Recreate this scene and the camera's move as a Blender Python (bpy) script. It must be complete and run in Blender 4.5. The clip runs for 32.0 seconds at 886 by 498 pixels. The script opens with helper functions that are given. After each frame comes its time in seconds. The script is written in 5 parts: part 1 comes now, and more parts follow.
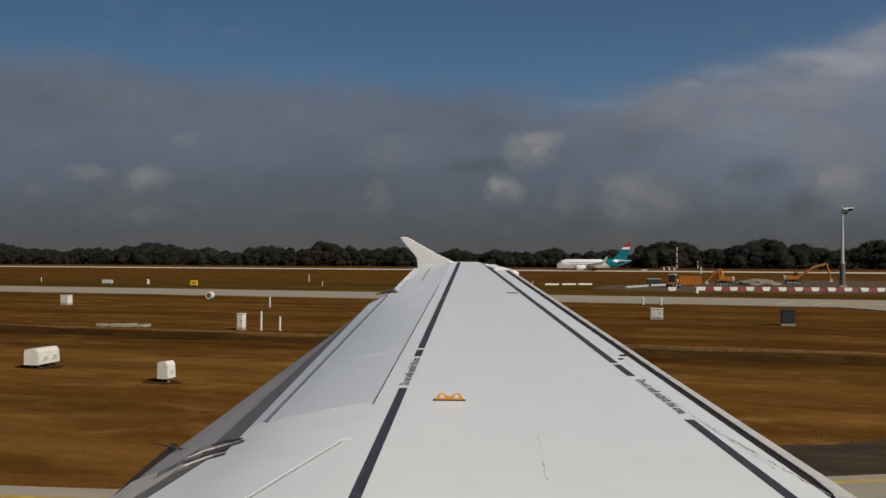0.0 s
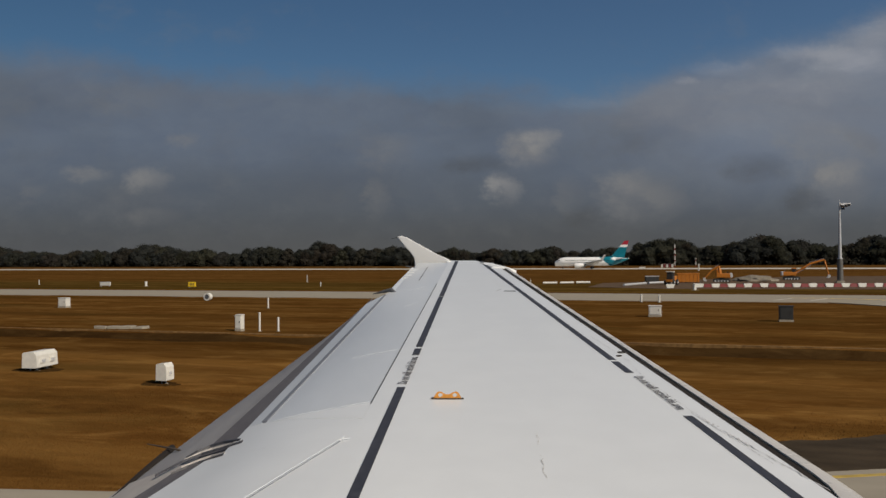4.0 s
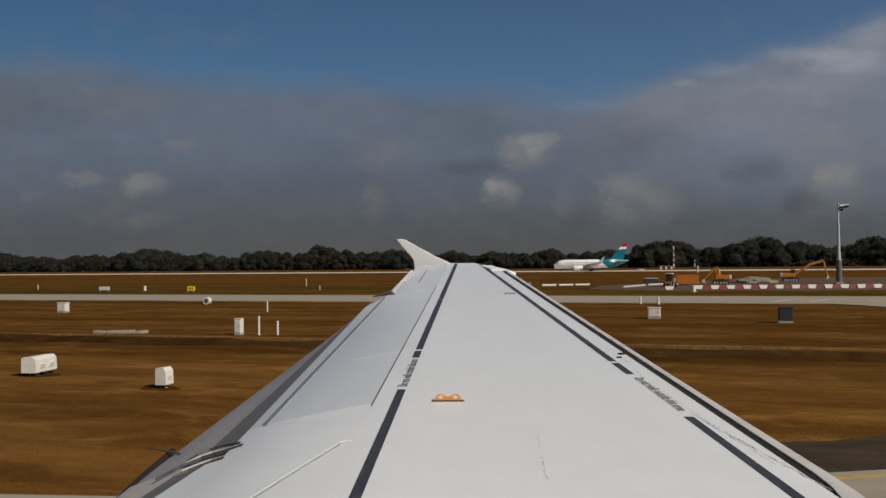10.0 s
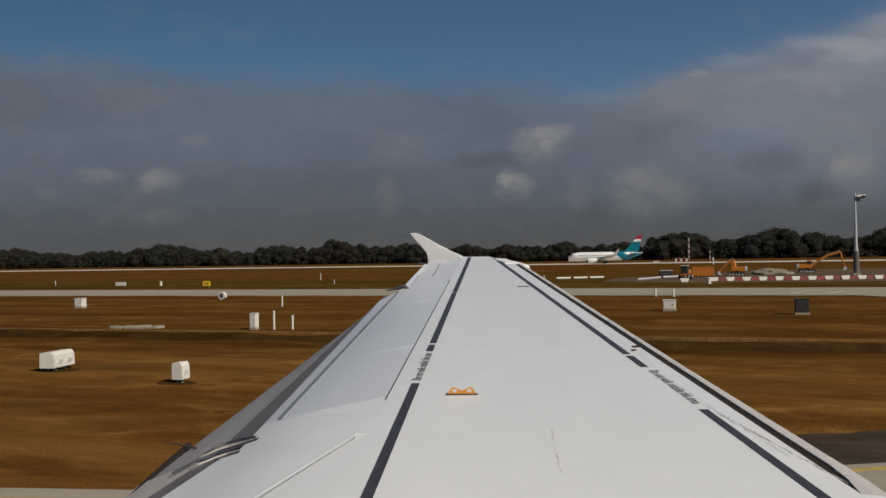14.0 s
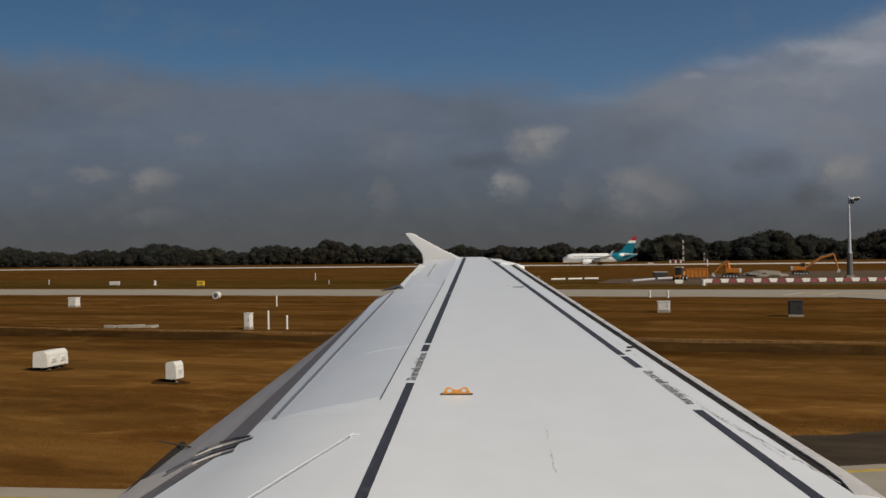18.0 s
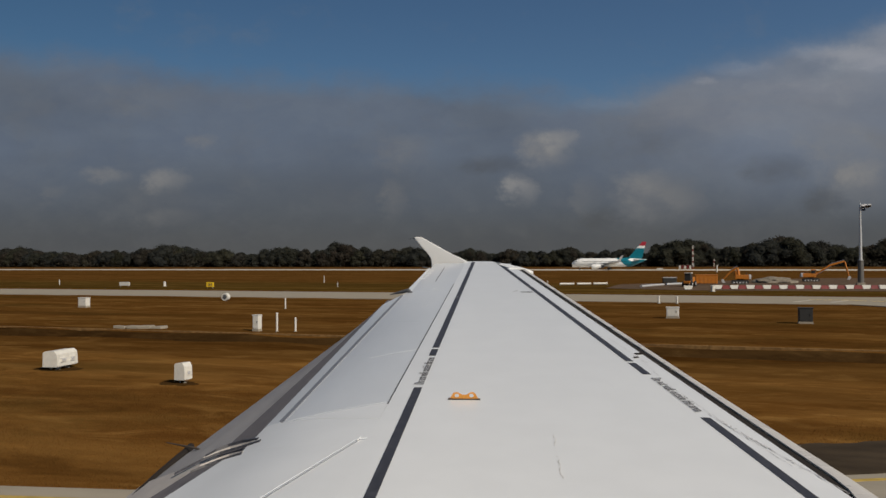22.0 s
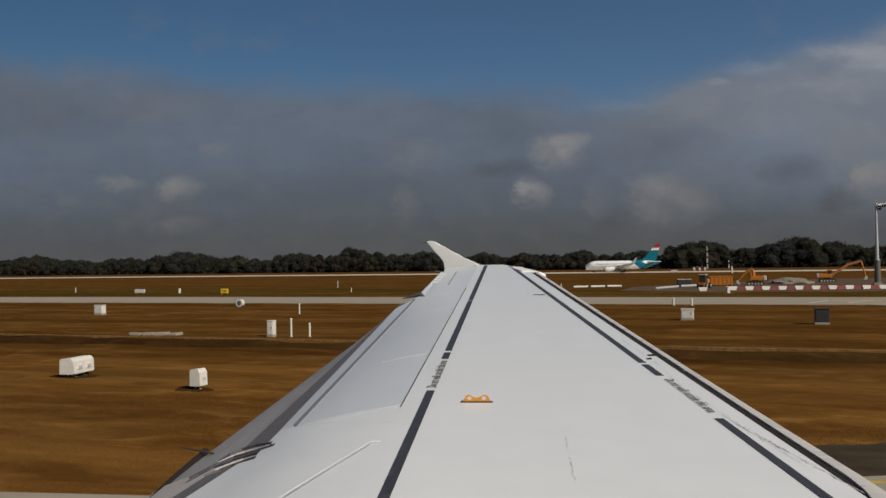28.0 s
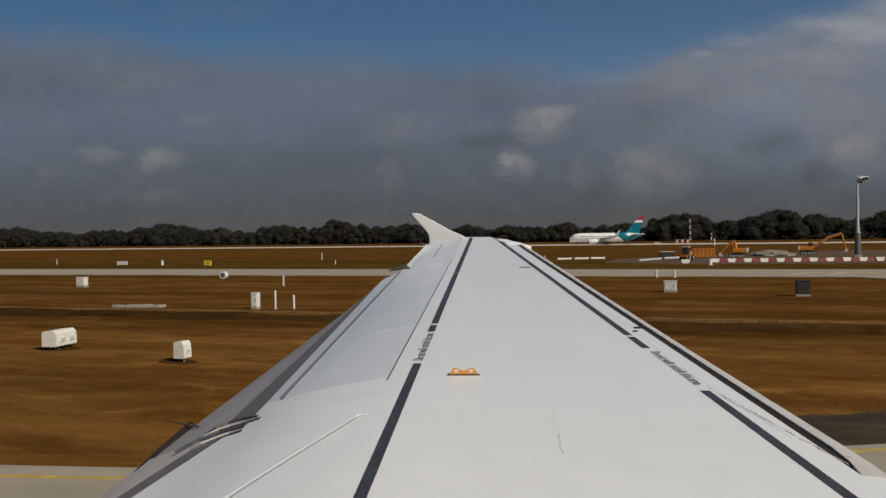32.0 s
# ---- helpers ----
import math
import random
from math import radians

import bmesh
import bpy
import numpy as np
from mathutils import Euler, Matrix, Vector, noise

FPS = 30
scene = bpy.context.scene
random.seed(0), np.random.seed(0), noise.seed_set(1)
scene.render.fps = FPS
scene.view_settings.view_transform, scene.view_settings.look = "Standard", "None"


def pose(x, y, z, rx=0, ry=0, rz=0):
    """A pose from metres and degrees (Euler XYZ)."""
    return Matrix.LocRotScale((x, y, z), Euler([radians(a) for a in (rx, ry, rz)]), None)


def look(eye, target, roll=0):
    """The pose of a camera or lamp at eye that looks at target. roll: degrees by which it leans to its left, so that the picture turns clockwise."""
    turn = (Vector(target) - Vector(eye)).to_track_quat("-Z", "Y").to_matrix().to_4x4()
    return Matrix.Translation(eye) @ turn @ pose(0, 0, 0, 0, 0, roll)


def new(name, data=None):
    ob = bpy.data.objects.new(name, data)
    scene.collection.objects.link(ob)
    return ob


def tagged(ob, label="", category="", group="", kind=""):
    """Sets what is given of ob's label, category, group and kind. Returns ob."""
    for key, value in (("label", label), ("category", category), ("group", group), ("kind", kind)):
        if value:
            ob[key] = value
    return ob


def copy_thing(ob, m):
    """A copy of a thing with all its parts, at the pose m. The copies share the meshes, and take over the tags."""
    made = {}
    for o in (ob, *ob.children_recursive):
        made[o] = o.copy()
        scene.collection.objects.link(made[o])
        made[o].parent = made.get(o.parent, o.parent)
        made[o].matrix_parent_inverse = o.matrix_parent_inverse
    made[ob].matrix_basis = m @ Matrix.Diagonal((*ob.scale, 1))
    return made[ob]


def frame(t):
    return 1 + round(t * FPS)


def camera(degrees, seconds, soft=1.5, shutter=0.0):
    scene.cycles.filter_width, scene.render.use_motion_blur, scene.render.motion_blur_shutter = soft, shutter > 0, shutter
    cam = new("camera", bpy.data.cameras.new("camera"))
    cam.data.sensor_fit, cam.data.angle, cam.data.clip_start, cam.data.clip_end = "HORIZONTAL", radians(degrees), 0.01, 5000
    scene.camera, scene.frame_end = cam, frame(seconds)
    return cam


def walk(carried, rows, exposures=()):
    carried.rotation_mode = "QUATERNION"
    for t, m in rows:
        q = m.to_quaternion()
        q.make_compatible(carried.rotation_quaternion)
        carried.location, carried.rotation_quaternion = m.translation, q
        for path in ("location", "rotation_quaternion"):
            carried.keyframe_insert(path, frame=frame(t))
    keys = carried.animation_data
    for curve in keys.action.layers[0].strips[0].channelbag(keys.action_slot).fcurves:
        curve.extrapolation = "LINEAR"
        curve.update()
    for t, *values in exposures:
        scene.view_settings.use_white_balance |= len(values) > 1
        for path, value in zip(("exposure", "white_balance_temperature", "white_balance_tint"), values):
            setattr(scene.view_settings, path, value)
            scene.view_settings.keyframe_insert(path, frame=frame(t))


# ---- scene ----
# A parked view along an airliner's wing over a dry airfield; world x runs to the right, y outwards, z up.
EYE = (0.0, 0.0, 4.5)
LEAN = 0.35        # degrees by which the aircraft and the eye lean
TURN = -17.0       # the airfield's own axis: taxiway, ditch and runway run along it

cam = camera(55.98, 32.0, soft=1.5)
# seconds, tilt, turn, roll, and the small sway of the eye
SWAY = [
    (0, 90.720, 0.448, 0.571, -0.005, -0.012, 0.013), (0.5, 91.093, 0.159, 0.398, -0.003, -0.007, 0.016), (1, 90.751, 0.341, 0.270, -0.001, -0.010, 0.009),
    (1.5, 90.759, 0.256, -0.056, -0.002, -0.010, 0.011), (2, 90.733, 0.080, -0.137, -0.005, -0.015, 0.000), (2.5, 90.436, -0.082, -0.094, -0.002, 0.000, 0.005),
    (4.5, 90.717, 0.377, 0.064, 0.004, -0.001, 0.006), (5, 90.401, 0.263, 0.157, -0.001, 0.010, 0.004), (5.5, 90.857, 0.228, 0.465, -0.000, -0.008, -0.008),
    (6, 90.567, 0.036, 0.491, -0.005, -0.001, 0.002), (6.5, 90.584, 0.094, 0.378, 0.001, 0.006, 0.001), (7, 90.664, -0.306, 0.329, -0.002, 0.007, 0.000),
    (7.5, 90.782, -0.427, 0.133, -0.003, 0.006, -0.000), (8, 91.411, -0.361, 0.255, -0.008, -0.014, -0.002), (8.5, 90.868, -0.386, 0.104, -0.003, -0.011, 0.006),
    (9, 90.510, 0.021, 0.064, -0.000, 0.004, 0.006), (9.5, 90.951, 0.470, -0.209, 0.006, -0.006, -0.003), (10, 90.882, 0.237, -0.233, -0.002, 0.005, -0.002),
    (10.5, 90.650, 0.467, 0.055, -0.002, -0.003, 0.002), (11, 90.884, 0.644, 0.093, 0.005, -0.007, -0.002), (11.5, 90.807, 0.795, 0.076, 0.004, 0.000, -0.002),
    (12, 90.848, 0.663, 0.247, 0.002, -0.019, 0.004), (12.5, 90.798, 0.589, 0.279, 0.006, -0.011, 0.001), (13, 90.689, 0.498, 0.188, -0.003, -0.007, -0.000),
    (13.5, 90.407, 0.820, -0.209, 0.006, 0.003, 0.000), (15.5, 90.819, 1.537, -0.975, 0.005, -0.008, 0.005), (16, 90.924, 1.512, -0.716, 0.006, -0.008, 0.002),
    (16.5, 90.743, 1.015, -0.469, 0.002, -0.006, 0.003), (17, 90.572, 0.839, -0.662, 0.001, 0.003, 0.001), (17.5, 90.756, 0.770, -0.513, 0.001, 0.008, -0.006),
    (18, 90.484, 0.840, -0.367, 0.001, -0.000, -0.005), (18.5, 90.529, 0.807, -0.180, 0.002, 0.004, -0.004), (19, 90.759, 0.851, -0.034, 0.001, -0.001, 0.000),
    (19.5, 90.705, 0.957, -0.000, 0.002, 0.000, 0.002), (20, 90.831, 1.209, -0.215, 0.007, -0.011, 0.001), (20.5, 90.780, 1.008, -0.177, 0.002, -0.006, 0.005),
    (21, 90.347, 0.938, -0.091, 0.004, 0.000, -0.001), (21.5, 90.856, 1.233, 0.080, 0.000, -0.015, -0.003), (22, 90.727, 1.449, 0.145, 0.002, -0.017, 0.006),
    (22.5, 90.963, 1.495, 0.106, 0.012, -0.018, 0.006), (23, 90.590, 1.676, 0.015, 0.008, -0.012, 0.007), (23.5, 90.672, 1.897, -0.099, 0.009, -0.010, 0.004),
    (24, 90.348, 1.937, -0.087, 0.009, 0.001, 0.002), (24.5, 90.572, 2.177, 0.072, 0.009, -0.010, 0.001), (25, 90.030, 1.966, 0.137, 0.000, -0.005, -0.002),
    (25.5, 90.417, 1.938, 0.163, 0.008, -0.009, 0.001), (27.5, 90.662, 2.494, -0.315, 0.014, -0.017, -0.007), (28, 91.018, 2.358, -0.446, 0.019, -0.031, -0.002),
    (28.5, 89.989, 2.058, -0.456, 0.008, -0.001, 0.000), (29, 89.279, 1.851, -0.309, -0.001, -0.004, 0.002), (29.5, 89.115, 1.709, -0.378, 0.003, 0.003, -0.007),
    (30, 89.274, 1.746, -0.265, 0.004, 0.008, 0.002), (30.5, 89.416, 1.783, -0.413, 0.007, 0.009, 0.004), (31, 89.255, 1.580, -0.387, -0.001, 0.006, 0.005),
    (31.5, 89.513, 1.563, -0.349, 0.002, 0.013, -0.001), (32, 89.095, 1.286, -0.396, -0.003, 0.017, 0.001),
]
walk(cam, [(t, pose(*EYE, 0, LEAN, 0) @ pose(dx, dy, dz, rx, 0, rz) @ pose(0, 0, 0, 0, 0, roll)) for t, rx, rz, roll, dx, dy, dz in SWAY],
     [(0.0, 0.0), (32.0, 0.0)])

# ---------------------------------------------------------------- light
SUN_FROM = Vector((0.58, -0.55, 0.61)).normalized()
sun = new("sun", bpy.data.lights.new("sun", "SUN"))
sun.data.energy, sun.data.angle, sun.data.color = 4.0, radians(0.55), (1.0, 0.89, 0.73)
sun.matrix_world = look((0, 0, 60), tuple(Vector((0, 0, 60)) - SUN_FROM))


class Nodes:
    """Short names for building a node tree."""

    def __init__(self, tree):
        self.tree = tree
        tree.nodes.clear()

    def add(self, kind, **given):
        node = self.tree.nodes.new(kind)
        for key, value in given.items():
            if key == "operation":
                node.operation = value
            elif key == "blend_type":
                node.blend_type = value
            elif key == "data_type":
                node.data_type = value
            elif key == "interpolation_type":
                node.interpolation_type = value
        return node

    def put(self, value, socket):
        if isinstance(value, bpy.types.NodeSocket):
            self.tree.links.new(value, socket)
        elif isinstance(value, tuple) and len(value) == 3 and socket.type == "RGBA":
            socket.default_value = (*value, 1.0)
        else:
            socket.default_value = value

    def math(self, op, a, b=0.0, c=0.0):
        node = self.add("ShaderNodeMath", operation=op)
        for value, socket in zip((a, b, c), node.inputs):
            self.put(value, socket)
        return node.outputs[0]

    def vec(self, op, a, b=(0.0, 0.0, 0.0)):
        node = self.add("ShaderNodeVectorMath", operation=op)
        self.put(a, node.inputs[0])
        if op != "LENGTH":
            self.put(b, node.inputs[1])
        return node.outputs["Value" if op in ("LENGTH", "DOT_PRODUCT") else "Vector"]

    def span(self, value, low, high, to_low=0.0, to_high=1.0, smooth=True):
        node = self.add("ShaderNodeMapRange", interpolation_type="SMOOTHSTEP" if smooth else "LINEAR")
        for v, socket in zip((value, low, high, to_low, to_high), node.inputs):
            self.put(v, socket)
        return node.outputs[0]

    def mix(self, fac, a, b, blend="MIX"):
        node = self.add("ShaderNodeMix", data_type="RGBA", blend_type=blend)
        self.put(fac, node.inputs[0])
        self.put(a, node.inputs[6])
        self.put(b, node.inputs[7])
        return node.outputs[2]

    def noise(self, vector, scale, detail=4.0, rough=0.55, distort=0.0):
        node = self.add("ShaderNodeTexNoise")
        if vector is not None:
            self.put(vector, node.inputs["Vector"])
        node.inputs["Scale"].default_value, node.inputs["Detail"].default_value = scale, detail
        node.inputs["Roughness"].default_value, node.inputs["Distortion"].default_value = rough, distort
        return node.outputs["Fac"]

    def combine(self, x, y, z):
        node = self.add("ShaderNodeCombineXYZ")
        for v, socket in zip((x, y, z), node.inputs):
            self.put(v, socket)
        return node.outputs[0]


def build_sky():
    world = bpy.data.worlds.new("sky")
    scene.world = world
    world.use_nodes = True
    n = Nodes(world.node_tree)
    sky = n.add("ShaderNodeTexSky")
    sky.sky_type, sky.sun_disc = "NISHITA", False
    sky.sun_elevation = math.asin(SUN_FROM.z)
    sky.sun_rotation = math.atan2(SUN_FROM.x, SUN_FROM.y)
    sky.altitude, sky.air_density, sky.dust_density, sky.ozone_density = 100, 1.0, 0.4, 2.0
    way = n.add("ShaderNodeTexCoord").outputs["Generated"]
    part_of = n.add("ShaderNodeSeparateXYZ")
    n.put(way, part_of.inputs[0])
    deep = n.math("MAXIMUM", part_of.outputs[1], 0.15)
    u = n.math("MINIMUM", n.math("MAXIMUM", n.math("DIVIDE", part_of.outputs[0], deep), -1.2), 1.2)
    w = n.math("MINIMUM", n.math("DIVIDE", part_of.outputs[2], deep), 2.0)
    flat = n.combine(u, w, 0.0)
    fine = n.noise(n.vec("MULTIPLY", flat, (1.0, 1.5, 1.0)), 16.0, 7.0, 0.62)
    curl = n.noise(n.vec("MULTIPLY", flat, (1.0, 1.25, 1.0)), 34.0, 5.0, 0.6)
    broad = n.noise(n.vec("MULTIPLY", flat, (1.0, 2.2, 1.0)), 4.0, 3.0, 0.5)
    # the bank's upper edge
    drawn = n.combine(n.math("ADD", u, n.math("MULTIPLY", w, 1.2)), n.math("SUBTRACT", w, n.math("MULTIPLY", u, 0.12)), 0.0)
    streaks = n.span(n.noise(n.vec("MULTIPLY", drawn, (4.5, 17.0, 1.0)), 1.6, 6.0, 0.6), 0.30, 0.68, 0.42, 1.10)
    edge = n.math("ADD", 0.205, n.math("ADD", n.math("MULTIPLY", n.math("MULTIPLY", u, u), 0.22),
                                      n.math("MULTIPLY", n.math("MULTIPLY", u, n.math("ABSOLUTE", u)), 0.06)))
    edge = n.math("SUBTRACT", edge, n.span(n.math("ABSOLUTE", n.math("SUBTRACT", u, 0.17)), 0.0, 0.15, 0.026, 0.0))
    rag = n.math("MULTIPLY", n.math("SUBTRACT", n.math("ADD", fine, broad), 1.0), 0.055)
    over = n.math("SUBTRACT", n.math("ADD", w, rag), edge)
    bank = n.span(over, -0.027, 0.027, 1.0, 0.0)
    # colours: slate low down, paler and bluer towards the top
    low = n.span(w, 0.0, 0.16)
    grey = n.mix(low, (0.82, 0.88, 0.92), (1.15, 1.42, 1.88))
    grey = n.mix(n.span(broad, 0.42, 0.66, 0.0, 0.30), grey, (0.74, 0.84, 0.98))
    grey = n.mix(n.span(fine, 0.45, 0.75, 0.0, 0.28), grey, (1.30, 1.38, 1.50))
    # paler, bluer air on the sunward side
    grey = n.mix(n.math("MULTIPLY", n.span(u, 0.02, 0.40, 0.0, 0.62), n.span(w, 0.03, 0.17)), grey, (1.85, 2.12, 2.62))
    grey = n.mix(n.span(w, 0.07, 0.0, 0.0, 0.6), grey, (0.84, 0.84, 0.84))
    warp = n.vec("ADD", flat, n.vec("MULTIPLY", n.combine(n.math("SUBTRACT", fine, 0.5), n.math("SUBTRACT", broad, 0.5), 0.0), (0.048, 0.028, 0.0)))
    warp = n.vec("ADD", warp, n.vec("MULTIPLY", n.combine(n.math("SUBTRACT", curl, 0.5), n.math("SUBTRACT", fine, 0.5), 0.0), (0.052, 0.030, 0.0)))
    billow = n.span(n.math("ADD", n.math("MULTIPLY", curl, 0.45), n.math("MULTIPLY", fine, 0.55)), 0.38, 0.64, 0.62, 1.10)
    # cumulus with a crisp crest and a soft base, dark bellies, and drawn-out wisps high up
    for cu, cw, su, sw, gain, shade, high in (
            (0.223, 0.148, 0.102, 0.041, 0.30, 0.72, 0), (0.372, 0.106, 0.051, 0.018, 0.36, 0.72, 0), (0.423, 0.068, 0.026, 0.018, 0.50, 0.66, 0),
            (0.033, 0.113, 0.051, 0.012, 0.40, 0.66, 0), (0.162, 0.046, 0.027, 0.015, 0.35, 0.70, 0), (-0.109, 0.090, 0.108, 0.027, 0.20, 0.80, 0),
            (0.098, 0.139, 0.039, 0.020, 0.62, 2.55, 0), (0.111, 0.147, 0.020, 0.012, 0.50, 2.90, 0), (0.067, 0.088, 0.026, 0.018, 0.66, 2.75, 0),
            (0.062, 0.093, 0.014, 0.009, 0.40, 3.00, 0), (0.220, 0.077, 0.064, 0.030, 0.48, 2.15, 0), (0.210, 0.092, 0.035, 0.015, 0.45, 2.50, 0),
            (0.260, 0.075, 0.031, 0.023, 0.30, 2.10, 0), (0.142, 0.080, 0.020, 0.020, 0.25, 2.00, 0), (0.467, 0.090, 0.047, 0.030, 0.45, 2.10, 0),
            (0.474, 0.102, 0.028, 0.016, 0.55, 2.60, 0), (0.454, 0.143, 0.075, 0.024, 0.42, 2.15, 0), (0.504, 0.132, 0.041, 0.027, 0.30, 1.90, 0),
            (-0.436, 0.106, 0.030, 0.009, 0.55, 2.40, 0), (-0.365, 0.102, 0.031, 0.012, 0.62, 2.50, 0), (-0.323, 0.142, 0.026, 0.008, 0.45, 2.20, 0),
            (-0.499, 0.083, 0.018, 0.009, 0.25, 2.00, 0), (-0.357, 0.055, 0.042, 0.012, 0.30, 1.90, 0), (-0.374, 0.077, 0.061, 0.024, 0.18, 1.80, 0),
            (-0.075, 0.135, 0.041, 0.020, 0.32, 2.00, 0), (-0.087, 0.077, 0.019, 0.023, 0.36, 2.00, 0), (-0.397, 0.202, 0.122, 0.018, 0.22, 1.90, 0),
            (0.365, 0.182, 0.224, 0.041, 0.50, 2.05, 1), (0.332, 0.230, 0.042, 0.011, 0.75, 2.90, 1), (0.287, 0.209, 0.018, 0.006, 0.60, 2.70, 1),
            (0.433, 0.246, 0.061, 0.016, 0.70, 2.90, 1), (0.487, 0.233, 0.061, 0.020, 0.75, 3.10, 1), (0.440, 0.205, 0.129, 0.018, 0.45, 2.60, 1),
            (0.511, 0.266, 0.041, 0.020, 0.70, 3.00, 1), (0.176, 0.186, 0.054, 0.007, 0.35, 2.30, 1), (0.257, 0.163, 0.081, 0.015, 0.25, 2.10, 1)):
        off = n.add("ShaderNodeSeparateXYZ")
        n.put(n.vec("DIVIDE", n.vec("SUBTRACT", warp, (cu, cw, 0.0)), (su, sw, 1.0)), off.inputs[0])
        rise = off.outputs[1] if high or shade < 1 else n.math("MAXIMUM", off.outputs[1], n.math("MULTIPLY", off.outputs[1], 0.62))
        near = n.vec("LENGTH", n.combine(off.outputs[0], rise, 0.0))
        soft_from, soft_to = (0.1, 1.3) if high or shade < 1 else (0.25, 1.15)
        veil = n.math("MULTIPLY", n.span(near, soft_from, soft_to, gain * (1.12 if high else 1.0), 0.0), streaks if high else billow)
        grey = n.mix(veil, grey, (shade * 0.90, shade * 0.94, shade * 1.05) if high else (shade * 0.86, shade * 0.845, shade * 0.83))
    # uneven thickness of the bank: brownish thin patches and bluish thick ones
    mottle = n.noise(n.vec("MULTIPLY", warp, (1.0, 1.9, 1.0)), 8.0, 5.0, 0.6, 0.6)
    grey = n.mix(1.0, grey, n.mix(n.span(mottle, 0.34, 0.66), (0.955, 0.965, 0.985), (1.045, 1.035, 1.02)), "MULTIPLY")
    grey = n.mix(1.0, grey, n.mix(n.span(curl, 0.32, 0.68), (0.98, 0.98, 0.985), (1.02, 1.02, 1.015)), "MULTIPLY")
    blue = n.mix(1.0, sky.outputs[0], n.mix(n.span(part_of.outputs[2], 0.28, 0.60), (0.285, 0.385, 0.455), (0.34, 0.385, 0.415)), "MULTIPLY")
    blue = n.mix(1.0, blue, n.combine(*(n.span(u, -0.6, 0.5, low_side, high_side, smooth=False) for low_side, high_side in ((0.80, 1.30), (0.84, 1.18), (0.84, 1.16)))), "MULTIPLY")
    wisp = n.span(n.math("ADD", n.math("MULTIPLY", fine, 0.5), n.math("MULTIPLY", broad, 0.5)), 0.52, 0.70, 0.0, 0.22)
    blue = n.mix(wisp, blue, (1.5, 1.6, 1.8))
    ground = n.span(part_of.outputs[2], -0.02, 0.0)
    out = n.mix(bank, blue, grey)
    out = n.mix(ground, (0.55, 0.45, 0.3), out)
    back = n.add("ShaderNodeBackground")
    n.put(out, back.inputs[0])
    back.inputs[1].default_value = 0.1
    end = n.add("ShaderNodeOutputWorld")
    n.put(back.outputs[0], end.inputs[0])


build_sky()


# ---------------------------------------------------------------- materials
def surface(name, colour, rough=0.5, metal=0.0, grain=30.0, vary=0.10, stain=0.0, stain_scale=1.5, stain_colour=(0.1, 0.09, 0.08),
            bump=0.0, bump_scale=60.0, stretch=(1.0, 1.0, 1.0), piece=0.0, coat=0.0, rough_vary=0.08, shine=0.5):
    """Paint, metal, earth or concrete: a base colour with fine grain, broad stains and a little relief."""
    m = bpy.data.materials.new(name)
    m.use_nodes = True
    n = Nodes(m.node_tree)
    at = n.vec("MULTIPLY", n.add("ShaderNodeTexCoord").outputs["Object"], stretch)
    fine, broad = n.noise(at, grain, 5.0), n.noise(at, stain_scale, 6.0, 0.62)
    dark = tuple(c * (1 - vary) for c in colour)
    light = tuple(min(1.0, c * (1 + vary)) for c in colour)
    c = n.mix(n.span(fine, 0.3, 0.7), dark, light)
    if stain:
        c = n.mix(n.span(broad, 0.48, 0.72, 0.0, stain), c, stain_colour)
    if piece:
        rnd = n.add("ShaderNodeObjectInfo").outputs["Random"]
        c = n.mix(n.span(rnd, 0.0, 1.0, 0.0, piece, smooth=False), c, tuple(x * 0.45 for x in colour))
    p = n.add("ShaderNodeBsdfPrincipled")
    n.put(c, p.inputs["Base Color"])
    p.inputs["Metallic"].default_value = metal
    p.inputs["Specular IOR Level"].default_value = shine
    p.inputs["Coat Weight"].default_value, p.inputs["Coat Roughness"].default_value = coat, 0.25
    n.put(n.span(fine, 0.2, 0.8, max(0.02, rough - rough_vary), min(1.0, rough + rough_vary)), p.inputs["Roughness"])
    if bump:
        b = n.add("ShaderNodeBump")
        b.inputs["Strength"].default_value, b.inputs["Distance"].default_value = bump, 0.02
        n.put(n.noise(at, bump_scale, 4.0), b.inputs["Height"])
        n.put(b.outputs[0], p.inputs["Normal"])
    end = n.add("ShaderNodeOutputMaterial")
    n.put(p.outputs[0], end.inputs[0])
    return m


